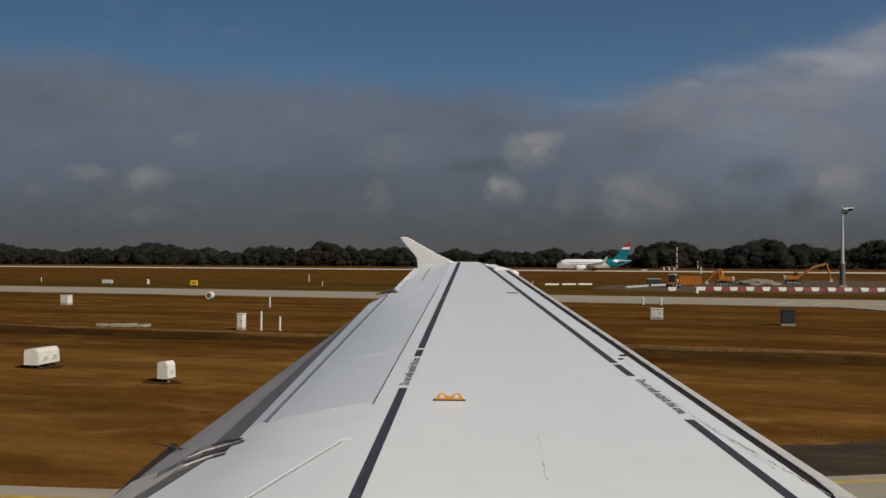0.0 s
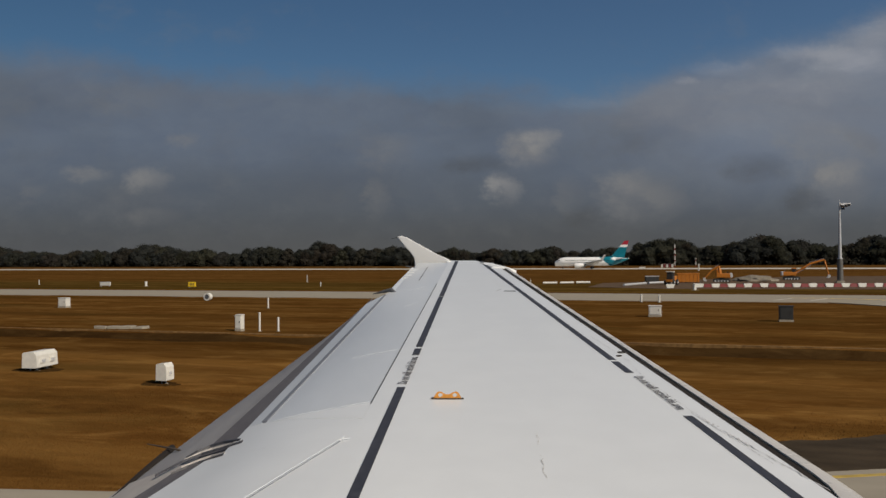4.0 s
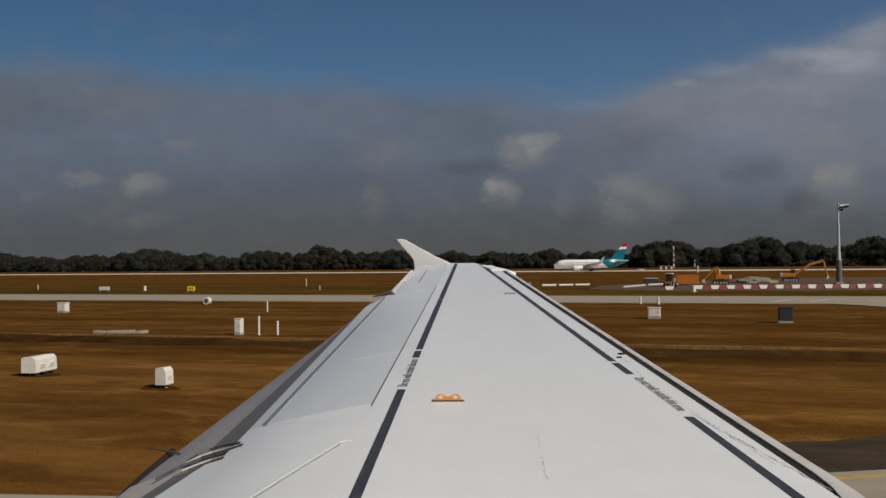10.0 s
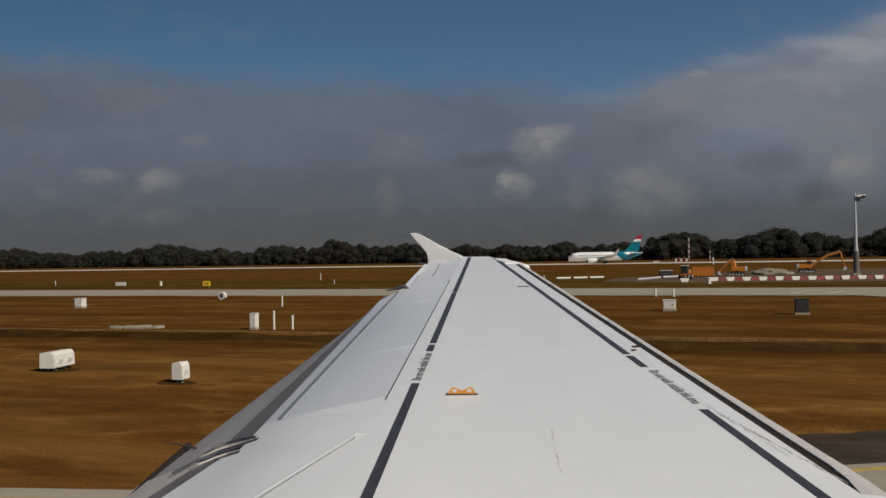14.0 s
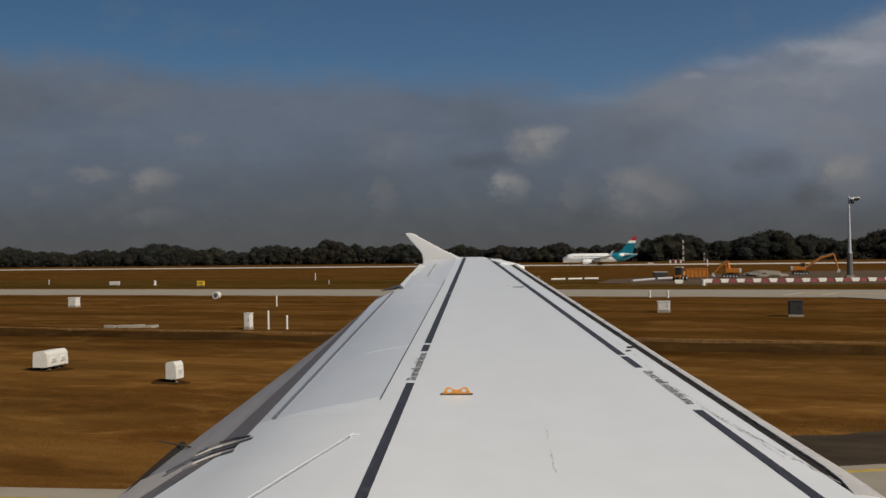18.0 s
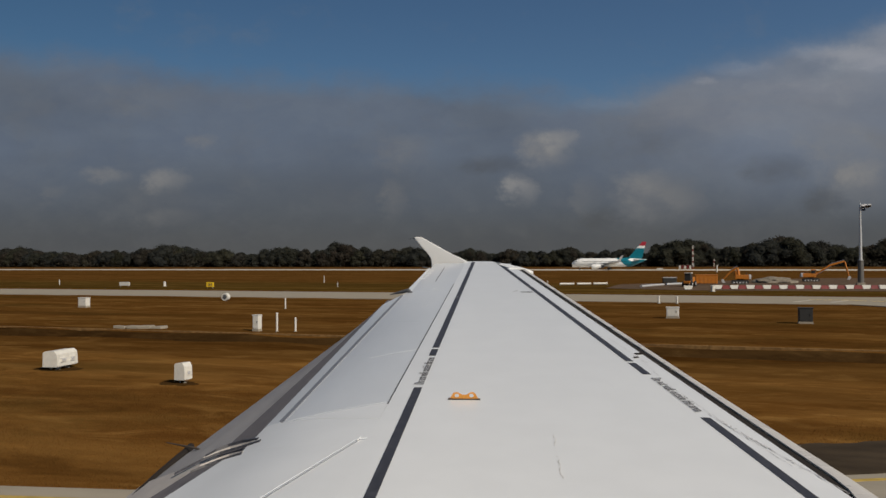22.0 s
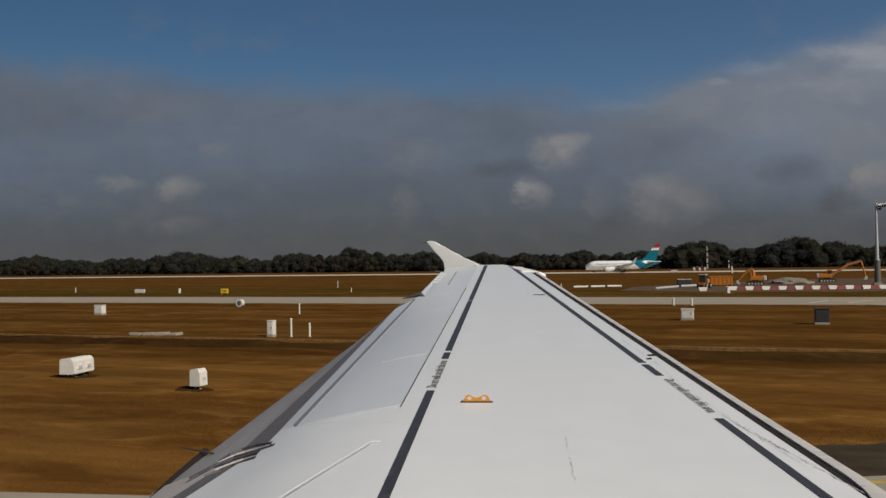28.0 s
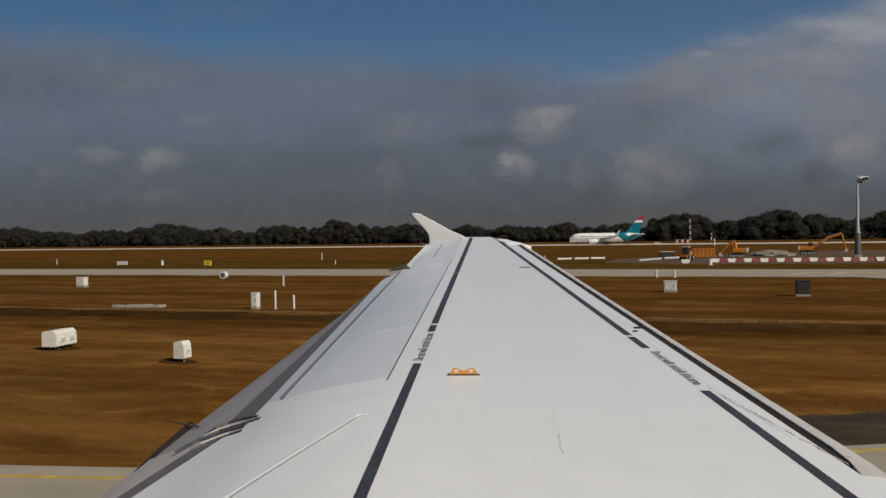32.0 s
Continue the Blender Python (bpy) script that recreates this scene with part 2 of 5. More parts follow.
def grass_surface(name, straw, earth, green, rows=1.0, bump=True):
    """Dry mown grass: long streaks along the runway's axis, patches of earth and some green."""
    m = bpy.data.materials.new(name)
    m.use_nodes = True
    n = Nodes(m.node_tree)
    at = n.add("ShaderNodeTexCoord").outputs["Object"]
    streak = n.noise(n.vec("MULTIPLY", at, (0.055, 0.42, 0.0)), 1.0 * rows, 4.0, 0.58)
    swathe = n.noise(n.vec("MULTIPLY", at, (0.012, 0.16, 0.0)), 1.0, 4.0, 0.55)
    tuft = n.noise(n.vec("MULTIPLY", at, (0.6, 1.5, 1.0)), 1.3, 6.0, 0.68)
    patch = n.noise(n.vec("MULTIPLY", at, (0.25, 0.5, 1.0)), 0.25, 5.0, 0.6)
    drift = n.noise(n.vec("MULTIPLY", at, (0.10, 0.22, 0.0)), 1.0, 5.0, 0.62, 0.4)
    clump = n.noise(n.vec("MULTIPLY", at, (0.24, 0.62, 0.0)), 1.0, 5.0, 0.66, 0.8)
    c = n.mix(n.span(streak, 0.32, 0.68), earth, straw)
    c = n.mix(n.span(drift, 0.42, 0.64, 0.0, 0.55), c, tuple(x * k for x, k in zip(straw, (1.25, 1.36, 1.55))))
    c = n.mix(n.span(clump, 0.50, 0.66, 0.0, 0.70), c, tuple(x * k for x, k in zip(straw, (1.55, 1.72, 2.0))))
    c = n.mix(n.span(clump, 0.46, 0.30, 0.0, 0.50), c, tuple(x * 0.58 for x in earth))
    c = n.mix(n.span(swathe, 0.40, 0.66, 0.0, 0.60), c, tuple(x * 0.62 for x in earth))
    c = n.mix(n.span(tuft, 0.50, 0.72, 0.0, 0.35), c, tuple(min(1, x * 1.45) for x in straw))
    c = n.mix(n.span(tuft, 0.45, 0.25, 0.0, 0.20), c, tuple(x * 0.55 for x in earth))
    c = n.mix(n.span(patch, 0.52, 0.70, 0.0, 0.5), c, green)
    # mown strips of the field differ in tone: straw by the apron, brown past the ditch, olive past the taxiway
    off = n.add("ShaderNodeSeparateXYZ")
    n.put(at, off.inputs[0])
    c = n.mix(n.span(off.outputs[1], 36.0, 42.0, 1.0, 0.0), c, (1.18, 1.20, 1.22), "MULTIPLY")
    # darker band just before the ditch
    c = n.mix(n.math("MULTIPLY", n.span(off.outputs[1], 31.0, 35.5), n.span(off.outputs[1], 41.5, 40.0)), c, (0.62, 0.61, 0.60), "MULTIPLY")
    c = n.mix(n.math("MULTIPLY", n.span(off.outputs[1], 44.0, 46.0), n.span(off.outputs[1], 104.0, 100.0)), c, (0.84, 0.84, 0.84), "MULTIPLY")
    c = n.mix(n.span(off.outputs[1], 100.0, 104.0), c, (0.80, 0.79, 0.78), "MULTIPLY")
    c = n.mix(n.math("MULTIPLY", n.span(off.outputs[1], 108.0, 112.0), n.span(off.outputs[1], 165.0, 140.0)), c, (0.80, 0.98, 0.95), "MULTIPLY")
    p = n.add("ShaderNodeBsdfPrincipled")
    n.put(c, p.inputs["Base Color"])
    p.inputs["Roughness"].default_value = 0.95
    p.inputs["Specular IOR Level"].default_value = 0.0
    b = n.add("ShaderNodeBump")
    b.inputs["Strength"].default_value, b.inputs["Distance"].default_value = 0.7, 0.12
    n.put(n.math("ADD", tuft, n.math("MULTIPLY", streak, 0.5)), b.inputs["Height"])
    if bump:
        n.put(b.outputs[0], p.inputs["Normal"])
    end = n.add("ShaderNodeOutputMaterial")
    if bump:
        n.put(p.outputs[0], end.inputs[0])
    else:
        # thin blades let half of the light through
        through_leaf = n.add("ShaderNodeBsdfTranslucent")
        n.put(c, through_leaf.inputs["Color"])
        both = n.add("ShaderNodeMixShader")
        both.inputs[0].default_value = 0.55
        n.put(p.outputs[0], both.inputs[1])
        n.put(through_leaf.outputs[0], both.inputs[2])
        n.put(both.outputs[0], end.inputs[0])
    return m


WHITE = surface("wing_paint", (0.762, 0.785, 0.803), 0.42, grain=3.0, vary=0.015, stain=0.02, stain_scale=0.9, stain_colour=(0.55, 0.55, 0.57), coat=0.6, rough_vary=0.02)
SLAT = surface("slat_paint", (0.56, 0.54, 0.51), 0.30, grain=4.0, vary=0.03, stain=0.15, stain_scale=2.5, stain_colour=(0.45, 0.43, 0.4))
FLAP = surface("flap_grey", (0.27, 0.265, 0.272), 0.62, grain=5.0, vary=0.06, stain=0.3, stain_scale=1.4, stain_colour=(0.10, 0.10, 0.105), stretch=(4.0, 0.6, 1.0))
FLAP_IN = surface("inboard_flap_grey", (0.42, 0.395, 0.375), 0.6, grain=5.0, vary=0.05, stain=0.25, stain_scale=1.4, stain_colour=(0.24, 0.23, 0.22), stretch=(4.0, 0.6, 1.0))
PANEL = surface("panel_paint", (0.652, 0.682, 0.716), 0.40, grain=3.0, vary=0.015, stain=0.03, stain_scale=0.8, stain_colour=(0.52, 0.53, 0.56), stretch=(2.5, 0.6, 1.0), coat=0.6, rough_vary=0.02)
MARK = surface("black_marking", (0.040, 0.041, 0.050), 0.52, grain=40.0, vary=0.3, stain=0.35, stain_scale=9.0, stain_colour=(0.09, 0.09, 0.10))
SEAM_BLUE = surface("blue_grey_seam", (0.20, 0.215, 0.25), 0.6, grain=20.0, vary=0.1)
# dark grey that stands in for the shade inside the flap slots
COVE_SHADE = surface("cove_shade_grey", (0.105, 0.10, 0.11), 0.75, grain=12.0, vary=0.15, stain=0.4, stain_scale=2.0, stain_colour=(0.14, 0.13, 0.14), stretch=(4.0, 0.6, 1.0))
LETTER = surface("letter_paint", (0.12, 0.12, 0.13), 0.6, grain=40.0, vary=0.2)
CRACK = surface("faint_crack", (0.50, 0.50, 0.51), 0.6, grain=30.0, vary=0.3)
SCUFF = surface("faint_scuff", (0.60, 0.60, 0.60), 0.6, grain=30.0, vary=0.25)
SEAL = surface("grey_sealant", (0.085, 0.09, 0.10), 0.6, grain=20.0, vary=0.15)
SPIKE = surface("brown_metal", (0.055, 0.042, 0.032), 0.7, grain=20.0, vary=0.2)
GAP = surface("shadow_gap_rubber", (0.010, 0.006, 0.004), 0.95, grain=30.0, vary=0.3)
CHALK = surface("pale_sealant", (0.82, 0.82, 0.82), 0.5, grain=30.0, vary=0.1)
GRIME = surface("grime", (0.46, 0.46, 0.47), 0.6, grain=40.0, vary=0.4)
ORANGE = surface("orange_paint", (0.58, 0.25, 0.042), 0.45, grain=50.0, vary=0.12)
METAL = surface("bare_metal", (0.55, 0.55, 0.56), 0.35, metal=0.9, grain=20.0, vary=0.1)
GRASS = grass_surface("dry_grass", (0.144, 0.068, 0.0165), (0.090, 0.0385, 0.0090), (0.066, 0.039, 0.0100))
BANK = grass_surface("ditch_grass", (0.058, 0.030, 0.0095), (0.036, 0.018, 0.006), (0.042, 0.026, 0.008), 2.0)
# soil coloured near black to give the ditch bottom its shade
SHADED_BED = surface("shaded_ditch_bed", (0.020, 0.014, 0.010), 0.8, grain=3.0, vary=0.3, stain=0.3, stain_scale=0.6, stain_colour=(0.035, 0.025, 0.015))
CONCRETE = surface("concrete", (0.300, 0.268, 0.215), 0.9, grain=1.2, vary=0.08, stain=0.35, stain_scale=0.05, stain_colour=(0.26, 0.24, 0.20), bump=0.2, stretch=(0.35, 1.0, 1.0), shine=0.08)
RUNWAY = surface("worn_runway", (0.55, 0.52, 0.46), 0.9, grain=0.5, vary=0.06, stain=0.25, stain_scale=0.02, stain_colour=(0.36, 0.33, 0.29), shine=0.08)
TAR = surface("worn_tar", (0.050, 0.037, 0.024), 0.95, grain=1.5, vary=0.25, stain=0.6, stain_scale=0.5, stain_colour=(0.080, 0.054, 0.030), bump=0.3, stretch=(0.5, 1.0, 1.0), shine=0.08)
WORN_YELLOW = surface("worn_yellow_paint", (0.42, 0.29, 0.06), 0.8, grain=3.0, vary=0.15, stain=0.7, stain_scale=0.9, stain_colour=(0.27, 0.22, 0.14))
LIP = surface("dry_lip", (0.20, 0.115, 0.045), 0.95, grain=3.0, vary=0.3, stain=0.6, stain_scale=0.3, stain_colour=(0.13, 0.07, 0.03), shine=0.08)


def foliage(name, dark, olive, russet):
    """Leaves that let half of the light through; each tree has a tone of its own between dark green, olive and russet."""
    m = bpy.data.materials.new(name)
    m.use_nodes = True
    n = Nodes(m.node_tree)
    rnd = n.add("ShaderNodeObjectInfo").outputs["Random"]
    island = n.add("ShaderNodeNewGeometry").outputs["Random Per Island"]
    c = n.mix(n.span(rnd, 0.25, 0.85, 0.0, 0.85, smooth=False), dark, olive)
    c = n.mix(n.span(n.math("FRACT", n.math("MULTIPLY", rnd, 7.3)), 0.55, 1.0, 0.0, 0.8, smooth=False), c, russet)
    c = n.mix(n.span(island, 0.0, 1.0, 0.0, 0.15, smooth=False), c, tuple(x * 0.7 for x in dark))
    a, b, both = n.add("ShaderNodeBsdfDiffuse"), n.add("ShaderNodeBsdfTranslucent"), n.add("ShaderNodeMixShader")
    n.put(c, a.inputs[0])
    n.put(c, b.inputs[0])
    both.inputs[0].default_value = 0.68
    n.put(a.outputs[0], both.inputs[1])
    n.put(b.outputs[0], both.inputs[2])
    end = n.add("ShaderNodeOutputMaterial")
    n.put(both.outputs[0], end.inputs[0])
    return m


LEAF = foliage("leaves", (0.066, 0.070, 0.064), (0.090, 0.090, 0.062), (0.086, 0.070, 0.056))
BARK = surface("bark", (0.06, 0.045, 0.03), 0.9, grain=6.0, vary=0.3)
POLE = surface("galvanised_steel", (0.52, 0.53, 0.54), 0.45, metal=0.3, grain=6.0, vary=0.1)
# darker steel for the mast's lower shaft
POLE_DARK = surface("dark_grey_steel", (0.12, 0.115, 0.105), 0.6, metal=0.2, grain=6.0, vary=0.15)
PLASTIC_WHITE = surface("white_plastic", (0.64, 0.625, 0.575), 0.5, grain=6.0, vary=0.05, stain=0.2, stain_scale=2.0, stain_colour=(0.5, 0.47, 0.4))
PLASTIC_RED = surface("red_plastic", (0.20, 0.026, 0.026), 0.5, grain=6.0, vary=0.12, piece=0.3)
DIGGER = surface("digger_orange", (0.46, 0.155, 0.012), 0.5, grain=3.0, vary=0.12, stain=0.3, stain_scale=1.5, stain_colour=(0.25, 0.13, 0.05))
DARK = surface("dark_rubber", (0.025, 0.025, 0.025), 0.8, grain=10.0, vary=0.3)
WINDOW = surface("tinted_glass", (0.02, 0.025, 0.03), 0.1, grain=5.0, vary=0.1)
TEAL = surface("teal_paint", (0.004, 0.16, 0.22), 0.35, grain=1.0, vary=0.05)
RED = surface("red_paint", (0.40, 0.03, 0.05), 0.4, grain=2.0, vary=0.1)
JET = surface("jet_white", (0.86, 0.86, 0.85), 0.3, grain=1.0, vary=0.03)
YELLOW = surface("yellow_sign", (0.85, 0.55, 0.02), 0.5, grain=5.0, vary=0.05)
GRAVEL = surface("grey_gravel", (0.21, 0.185, 0.15), 0.95, grain=3.0, vary=0.25, stain=0.4, stain_scale=0.6, stain_colour=(0.12, 0.10, 0.08), bump=0.6, bump_scale=5.0, shine=0.08)
SOIL = surface("reddish_soil", (0.105, 0.070, 0.045), 0.95, grain=0.6, vary=0.25, stain=0.5, stain_scale=0.15, stain_colour=(0.10, 0.075, 0.055), bump=0.6, bump_scale=3.0, shine=0.08)


# ---------------------------------------------------------------- mesh helpers
def linked(name, bm, material, parent=None, label="", smooth=False):
    mesh = bpy.data.meshes.new(name)
    bm.to_mesh(mesh)
    bm.free()
    mesh.materials.append(material)
    if smooth:
        for f in mesh.polygons:
            f.use_smooth = True
        mesh.set_sharp_from_angle(angle=radians(38))
    ob = new(name, mesh)
    if parent is not None:
        ob.parent = parent
    if label:
        ob["label"] = label
    return ob


def part(name, bm, material, parent, label="", smooth=False):
    return linked(name, bm, material, parent, label, smooth)


def thing(name, m, label, category, group="", kind=""):
    ob = new(name)
    ob.matrix_world = m
    return tagged(ob, label, category, group, kind)


def box(sx, sy, sz, at=(0, 0, 0), bevel=0.0, turn=(0, 0, 0), taper=1.0):
    bm = bmesh.new()
    bmesh.ops.create_cube(bm, size=1.0, matrix=Matrix.Diagonal((sx, sy, sz, 1)))
    if taper != 1.0:
        for v in bm.verts:
            if v.co.z > 0:
                v.co.x *= taper
                v.co.y *= taper
    if bevel:
        bmesh.ops.bevel(bm, geom=bm.edges[:], offset=bevel, segments=2, affect="EDGES", profile=0.6)
    bmesh.ops.transform(bm, matrix=pose(*at, *turn), verts=bm.verts[:])
    return bm


def join(*pieces):
    bm = bmesh.new()
    for p in pieces:
        mesh = bpy.data.meshes.new("tmp")
        p.to_mesh(mesh)
        p.free()
        bm.from_mesh(mesh)
        bpy.data.meshes.remove(mesh)
    return bm


def tube(points, radii, sides=12, caps=True):
    """A round tube through the points with a radius at each."""
    bm = bmesh.new()
    points = [Vector(p) for p in points]
    rings = []
    for i, p in enumerate(points):
        d = (points[min(i + 1, len(points) - 1)] - points[max(i - 1, 0)]).normalized()
        q = d.to_track_quat("Z", "Y")
        r = radii[i] if isinstance(radii, (list, tuple)) else radii
        rings.append([bm.verts.new(p + q @ Vector((r * math.cos(k * math.tau / sides), r * math.sin(k * math.tau / sides), 0))) for k in range(sides)])
    for a, b in zip(rings, rings[1:]):
        for k in range(sides):
            bm.faces.new((a[k], a[(k + 1) % sides], b[(k + 1) % sides], b[k]))
    if caps:
        bm.faces.new(rings[0][::-1])
        bm.faces.new(rings[-1])
    return bm


def prism(outline, depth, axis="y"):
    """A flat outline in x and z (or x and y) given a thickness."""
    bm = bmesh.new()
    lift = (lambda a, b, d: (a, d, b)) if axis == "y" else (lambda a, b, d: (a, b, d))
    one = [bm.verts.new(lift(a, b, -depth / 2)) for a, b in outline]
    two = [bm.verts.new(lift(a, b, depth / 2)) for a, b in outline]
    k = len(outline)
    bm.faces.new(one)
    bm.faces.new(two[::-1])
    for i in range(k):
        bm.faces.new((one[i], two[i], two[(i + 1) % k], one[(i + 1) % k]))
    bmesh.ops.recalc_face_normals(bm, faces=bm.faces[:])
    return bm


# ---------------------------------------------------------------- airfield ground
FIELD = pose(0, 0, 0, 0, 0, TURN)


def field(a, n, z=0.0, turn=0.0):
    """A pose on the airfield: a metres along its axis, n metres out."""
    return FIELD @ pose(a, n, z, 0, 0, turn)


def build_ground():
    profile = [(-3000, 0), (-400, 0), (-60, 0), (0, 0), (15, 0), (22, 0), (29, 0.0), (35.6, 0.0), (39.3, 0.03), (39.9, 0.0), (40.7, -0.85), (42.2, -0.95),
               (44.3, -0.02), (45.0, 0.06), (48, 0.02), (60, 0), (75, 0), (88, 0), (125, 0), (200, 0), (300, 0), (460, 0), (800, 0), (3600, 0)]
    along = [-3500, -800, -400, -200, -160] + [x * 2.5 for x in range(-56, 57)] + [160, 200, 400, 800, 3500]
    bm = bmesh.new()
    rng = random.Random(4)
    grid = []
    for n, z in profile:
        row = []
        for a in along:
            near = 15 < n < 90 and abs(a) < 140
            ditch = 39.5 < n < 44.4 and abs(a) < 140
            side, up = (0.28, 0.09) if ditch else (0.15, 0.035 if n > 30 else 0.0)
            row.append(bm.verts.new((a, n + (rng.uniform(-side, side) if near else 0), z + (rng.uniform(-up, up) if near else 0))))
        grid.append(row)
    for i in range(len(grid) - 1):
        for j in range(len(along) - 1):
            f = bm.faces.new((grid[i][j], grid[i][j + 1], grid[i + 1][j + 1], grid[i + 1][j]))
            # far bank in ditch grass; bed and near bank take the painted shade
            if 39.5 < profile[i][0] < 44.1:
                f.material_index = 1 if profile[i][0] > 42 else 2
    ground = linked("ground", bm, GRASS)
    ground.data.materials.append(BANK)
    ground.data.materials.append(SHADED_BED)
    ground.matrix_world = FIELD
    tagged(ground, "dry brown mown airfield grass with a drainage ditch", "grass", kind="structure")


build_ground()


def slab(name, a0, a1, n0, n1, top, material, label, category, kind="structure"):
    ob = linked(name, box(a1 - a0, n1 - n0, 0.3, ((a0 + a1) / 2, (n0 + n1) / 2, top - 0.15)), material)
    ob.matrix_world = FIELD
    return tagged(ob, label, category, kind=kind)


slab("taxiway", -700, 700, 89.0, 106.0, 0.05, CONCRETE, "pale grey concrete taxiway across the dry grass", "taxiway")
slab("runway", -1500, 1500, 334.0, 364.0, 0.10, RUNWAY, "distant pale concrete runway in front of the trees", "runway")
slab("ditch_lip", -500, 500, 44.5, 44.78, 0.075, LIP, "dry pale lip along the drainage ditch", "kerb")


APRON_EDGE = [(-300, 12.2), (-40, 12.2), (-22, 12.4), (-14.4, 12.9), (-11, 13.6), (-7, 15.4), (-3, 17.4), (1, 18.6), (4.2, 20.2), (8, 23.2), (11.5, 26.6),
              (16, 31.5), (26, 41), (40, 56), (60, 78), (70, 88.9)]


def apron_side(a):
    """How far out the concrete under the aircraft reaches at a."""
    for (a0, n0), (a1, n1) in zip(APRON_EDGE, APRON_EDGE[1:]):
        if a <= a1:
            return n0 + (n1 - n0) * (a - a0) / (a1 - a0)
    return 88.9


def ribbon(name, pts, width, top, material, label, category, sides=None):
    """A flat painted or paved strip along the points; sides gives its own two offsets at each point."""
    bm = bmesh.new()
    rows = []
    for i, (a, n) in enumerate(pts):
        reach = 8 if sides else 1
        p, q = Vector(pts[max(0, i - reach)]), Vector(pts[min(len(pts) - 1, i + reach)])
        d = (q - p).normalized()
        low, high = sides[i] if sides else (-width / 2, width / 2)
        rows.append([bm.verts.new((a - d.y * o, n + d.x * o, top)) for o in (low, high)])
    for r, s in zip(rows, rows[1:]):
        bm.faces.new((r[0], r[1], s[1], s[0]))
    under = bmesh.ops.extrude_face_region(bm, geom=bm.faces[:])
    bmesh.ops.translate(bm, vec=(0, 0, -0.02), verts=[g for g in under["geom"] if isinstance(g, bmesh.types.BMVert)])
    bmesh.ops.recalc_face_normals(bm, faces=bm.faces[:])
    ob = linked(name, bm, material)
    ob.matrix_world = FIELD
    return tagged(ob, label, category, kind="structure")


def build_apron():
    ob = linked("apron", prism(APRON_EDGE + [(300, 88.9), (300, -60), (-300, -60)], 0.3, "z"), CONCRETE)
    ob.matrix_world = FIELD @ pose(0, 0, -0.13)
    tagged(ob, "pale concrete pavement under the aircraft with a curved edge", "pavement", kind="structure")
    rng = random.Random(3)
    # worn tar shoulder outside the curve
    steps = [-6.5 + 0.28 * k for k in range(115)]
    wide = [min(2.6, 0.4 + 0.24 * (a + 6.5)) * (0.95 + 0.10 * noise.noise(Vector((a * 0.45, 2.0, 0))) + 0.06 * noise.noise(Vector((a * 1.7, 5.0, 0)))) + rng.uniform(-0.05, 0.05) for a in steps]
    ribbon("shoulder", [(a, apron_side(a)) for a in steps], 1.0, 0.030, TAR, "dark worn tar shoulder beside the concrete", "shoulder", [(-0.25, max(0.3, w)) for w in wide])
    ribbon("yellow_edge_line", [(a, apron_side(a) - 0.75) for a in [-30 + 1.0 * k for k in range(76)]], 0.16, 0.028, WORN_YELLOW, "worn yellow edge line on the concrete", "road marking")


build_apron()


def build_junction():
    """The taxiway widens into a side branch with a curved edge, and carries painted lines."""
    edge = [(9 + 0.55 * k, 90.0 - 20.0 * (k / 22.0) ** 2) for k in range(23)] + [(60, 52), (60, 90.05)]
    ob = linked("junction", prism(edge, 0.3, "z"), CONCRETE)
    ob.matrix_world = FIELD @ pose(0, 0, -0.108)
    tagged(ob, "pale concrete taxiway junction with a curved edge", "taxiway", kind="structure")
    for name, pts, w, mat, label in (("yellow_line", [(9 + 2.5 * k, 98.0 - 0.045 * (2.5 * k) ** 2) for k in range(12)], 0.35, YELLOW, "curved yellow taxi line"),
                                     ("white_line", [(7.0, 92.0), (9.2, 97.0)], 0.3, RUNWAY, "white painted line"), ("white_line", [(10.5, 92.0), (12.7, 97.0)], 0.3, RUNWAY, "white painted line")):
        bm = bmesh.new()
        rows = []
        for i, (a, n) in enumerate(pts):
            p, q = Vector(pts[max(0, i - 1)]), Vector(pts[min(len(pts) - 1, i + 1)])
            d = (q - p).normalized()
            rows.append([bm.verts.new((a - d.y * s * w, n + d.x * s * w, 0.058)) for s in (-0.5, 0.5)])
        for r, s in zip(rows, rows[1:]):
            bm.faces.new((r[0], r[1], s[1], s[0]))
        bmesh.ops.recalc_face_normals(bm, faces=bm.faces[:])
        ob = linked(name, bm, mat)
        ob.matrix_world = FIELD
        tagged(ob, label, "road marking", kind="structure")


build_junction()


# ---------------------------------------------------------------- the aircraft and its wing
def line(c, m):
    return lambda y: c + m * y


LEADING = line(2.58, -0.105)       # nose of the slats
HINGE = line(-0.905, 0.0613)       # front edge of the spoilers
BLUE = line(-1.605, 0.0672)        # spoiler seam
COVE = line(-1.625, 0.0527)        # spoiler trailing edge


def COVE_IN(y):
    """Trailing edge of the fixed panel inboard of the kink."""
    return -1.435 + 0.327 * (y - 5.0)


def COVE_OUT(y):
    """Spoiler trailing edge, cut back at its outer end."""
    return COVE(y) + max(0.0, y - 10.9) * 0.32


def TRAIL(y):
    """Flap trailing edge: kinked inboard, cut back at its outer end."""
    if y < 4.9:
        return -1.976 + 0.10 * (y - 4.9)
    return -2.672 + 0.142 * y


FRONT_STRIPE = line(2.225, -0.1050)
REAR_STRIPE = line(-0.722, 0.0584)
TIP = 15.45


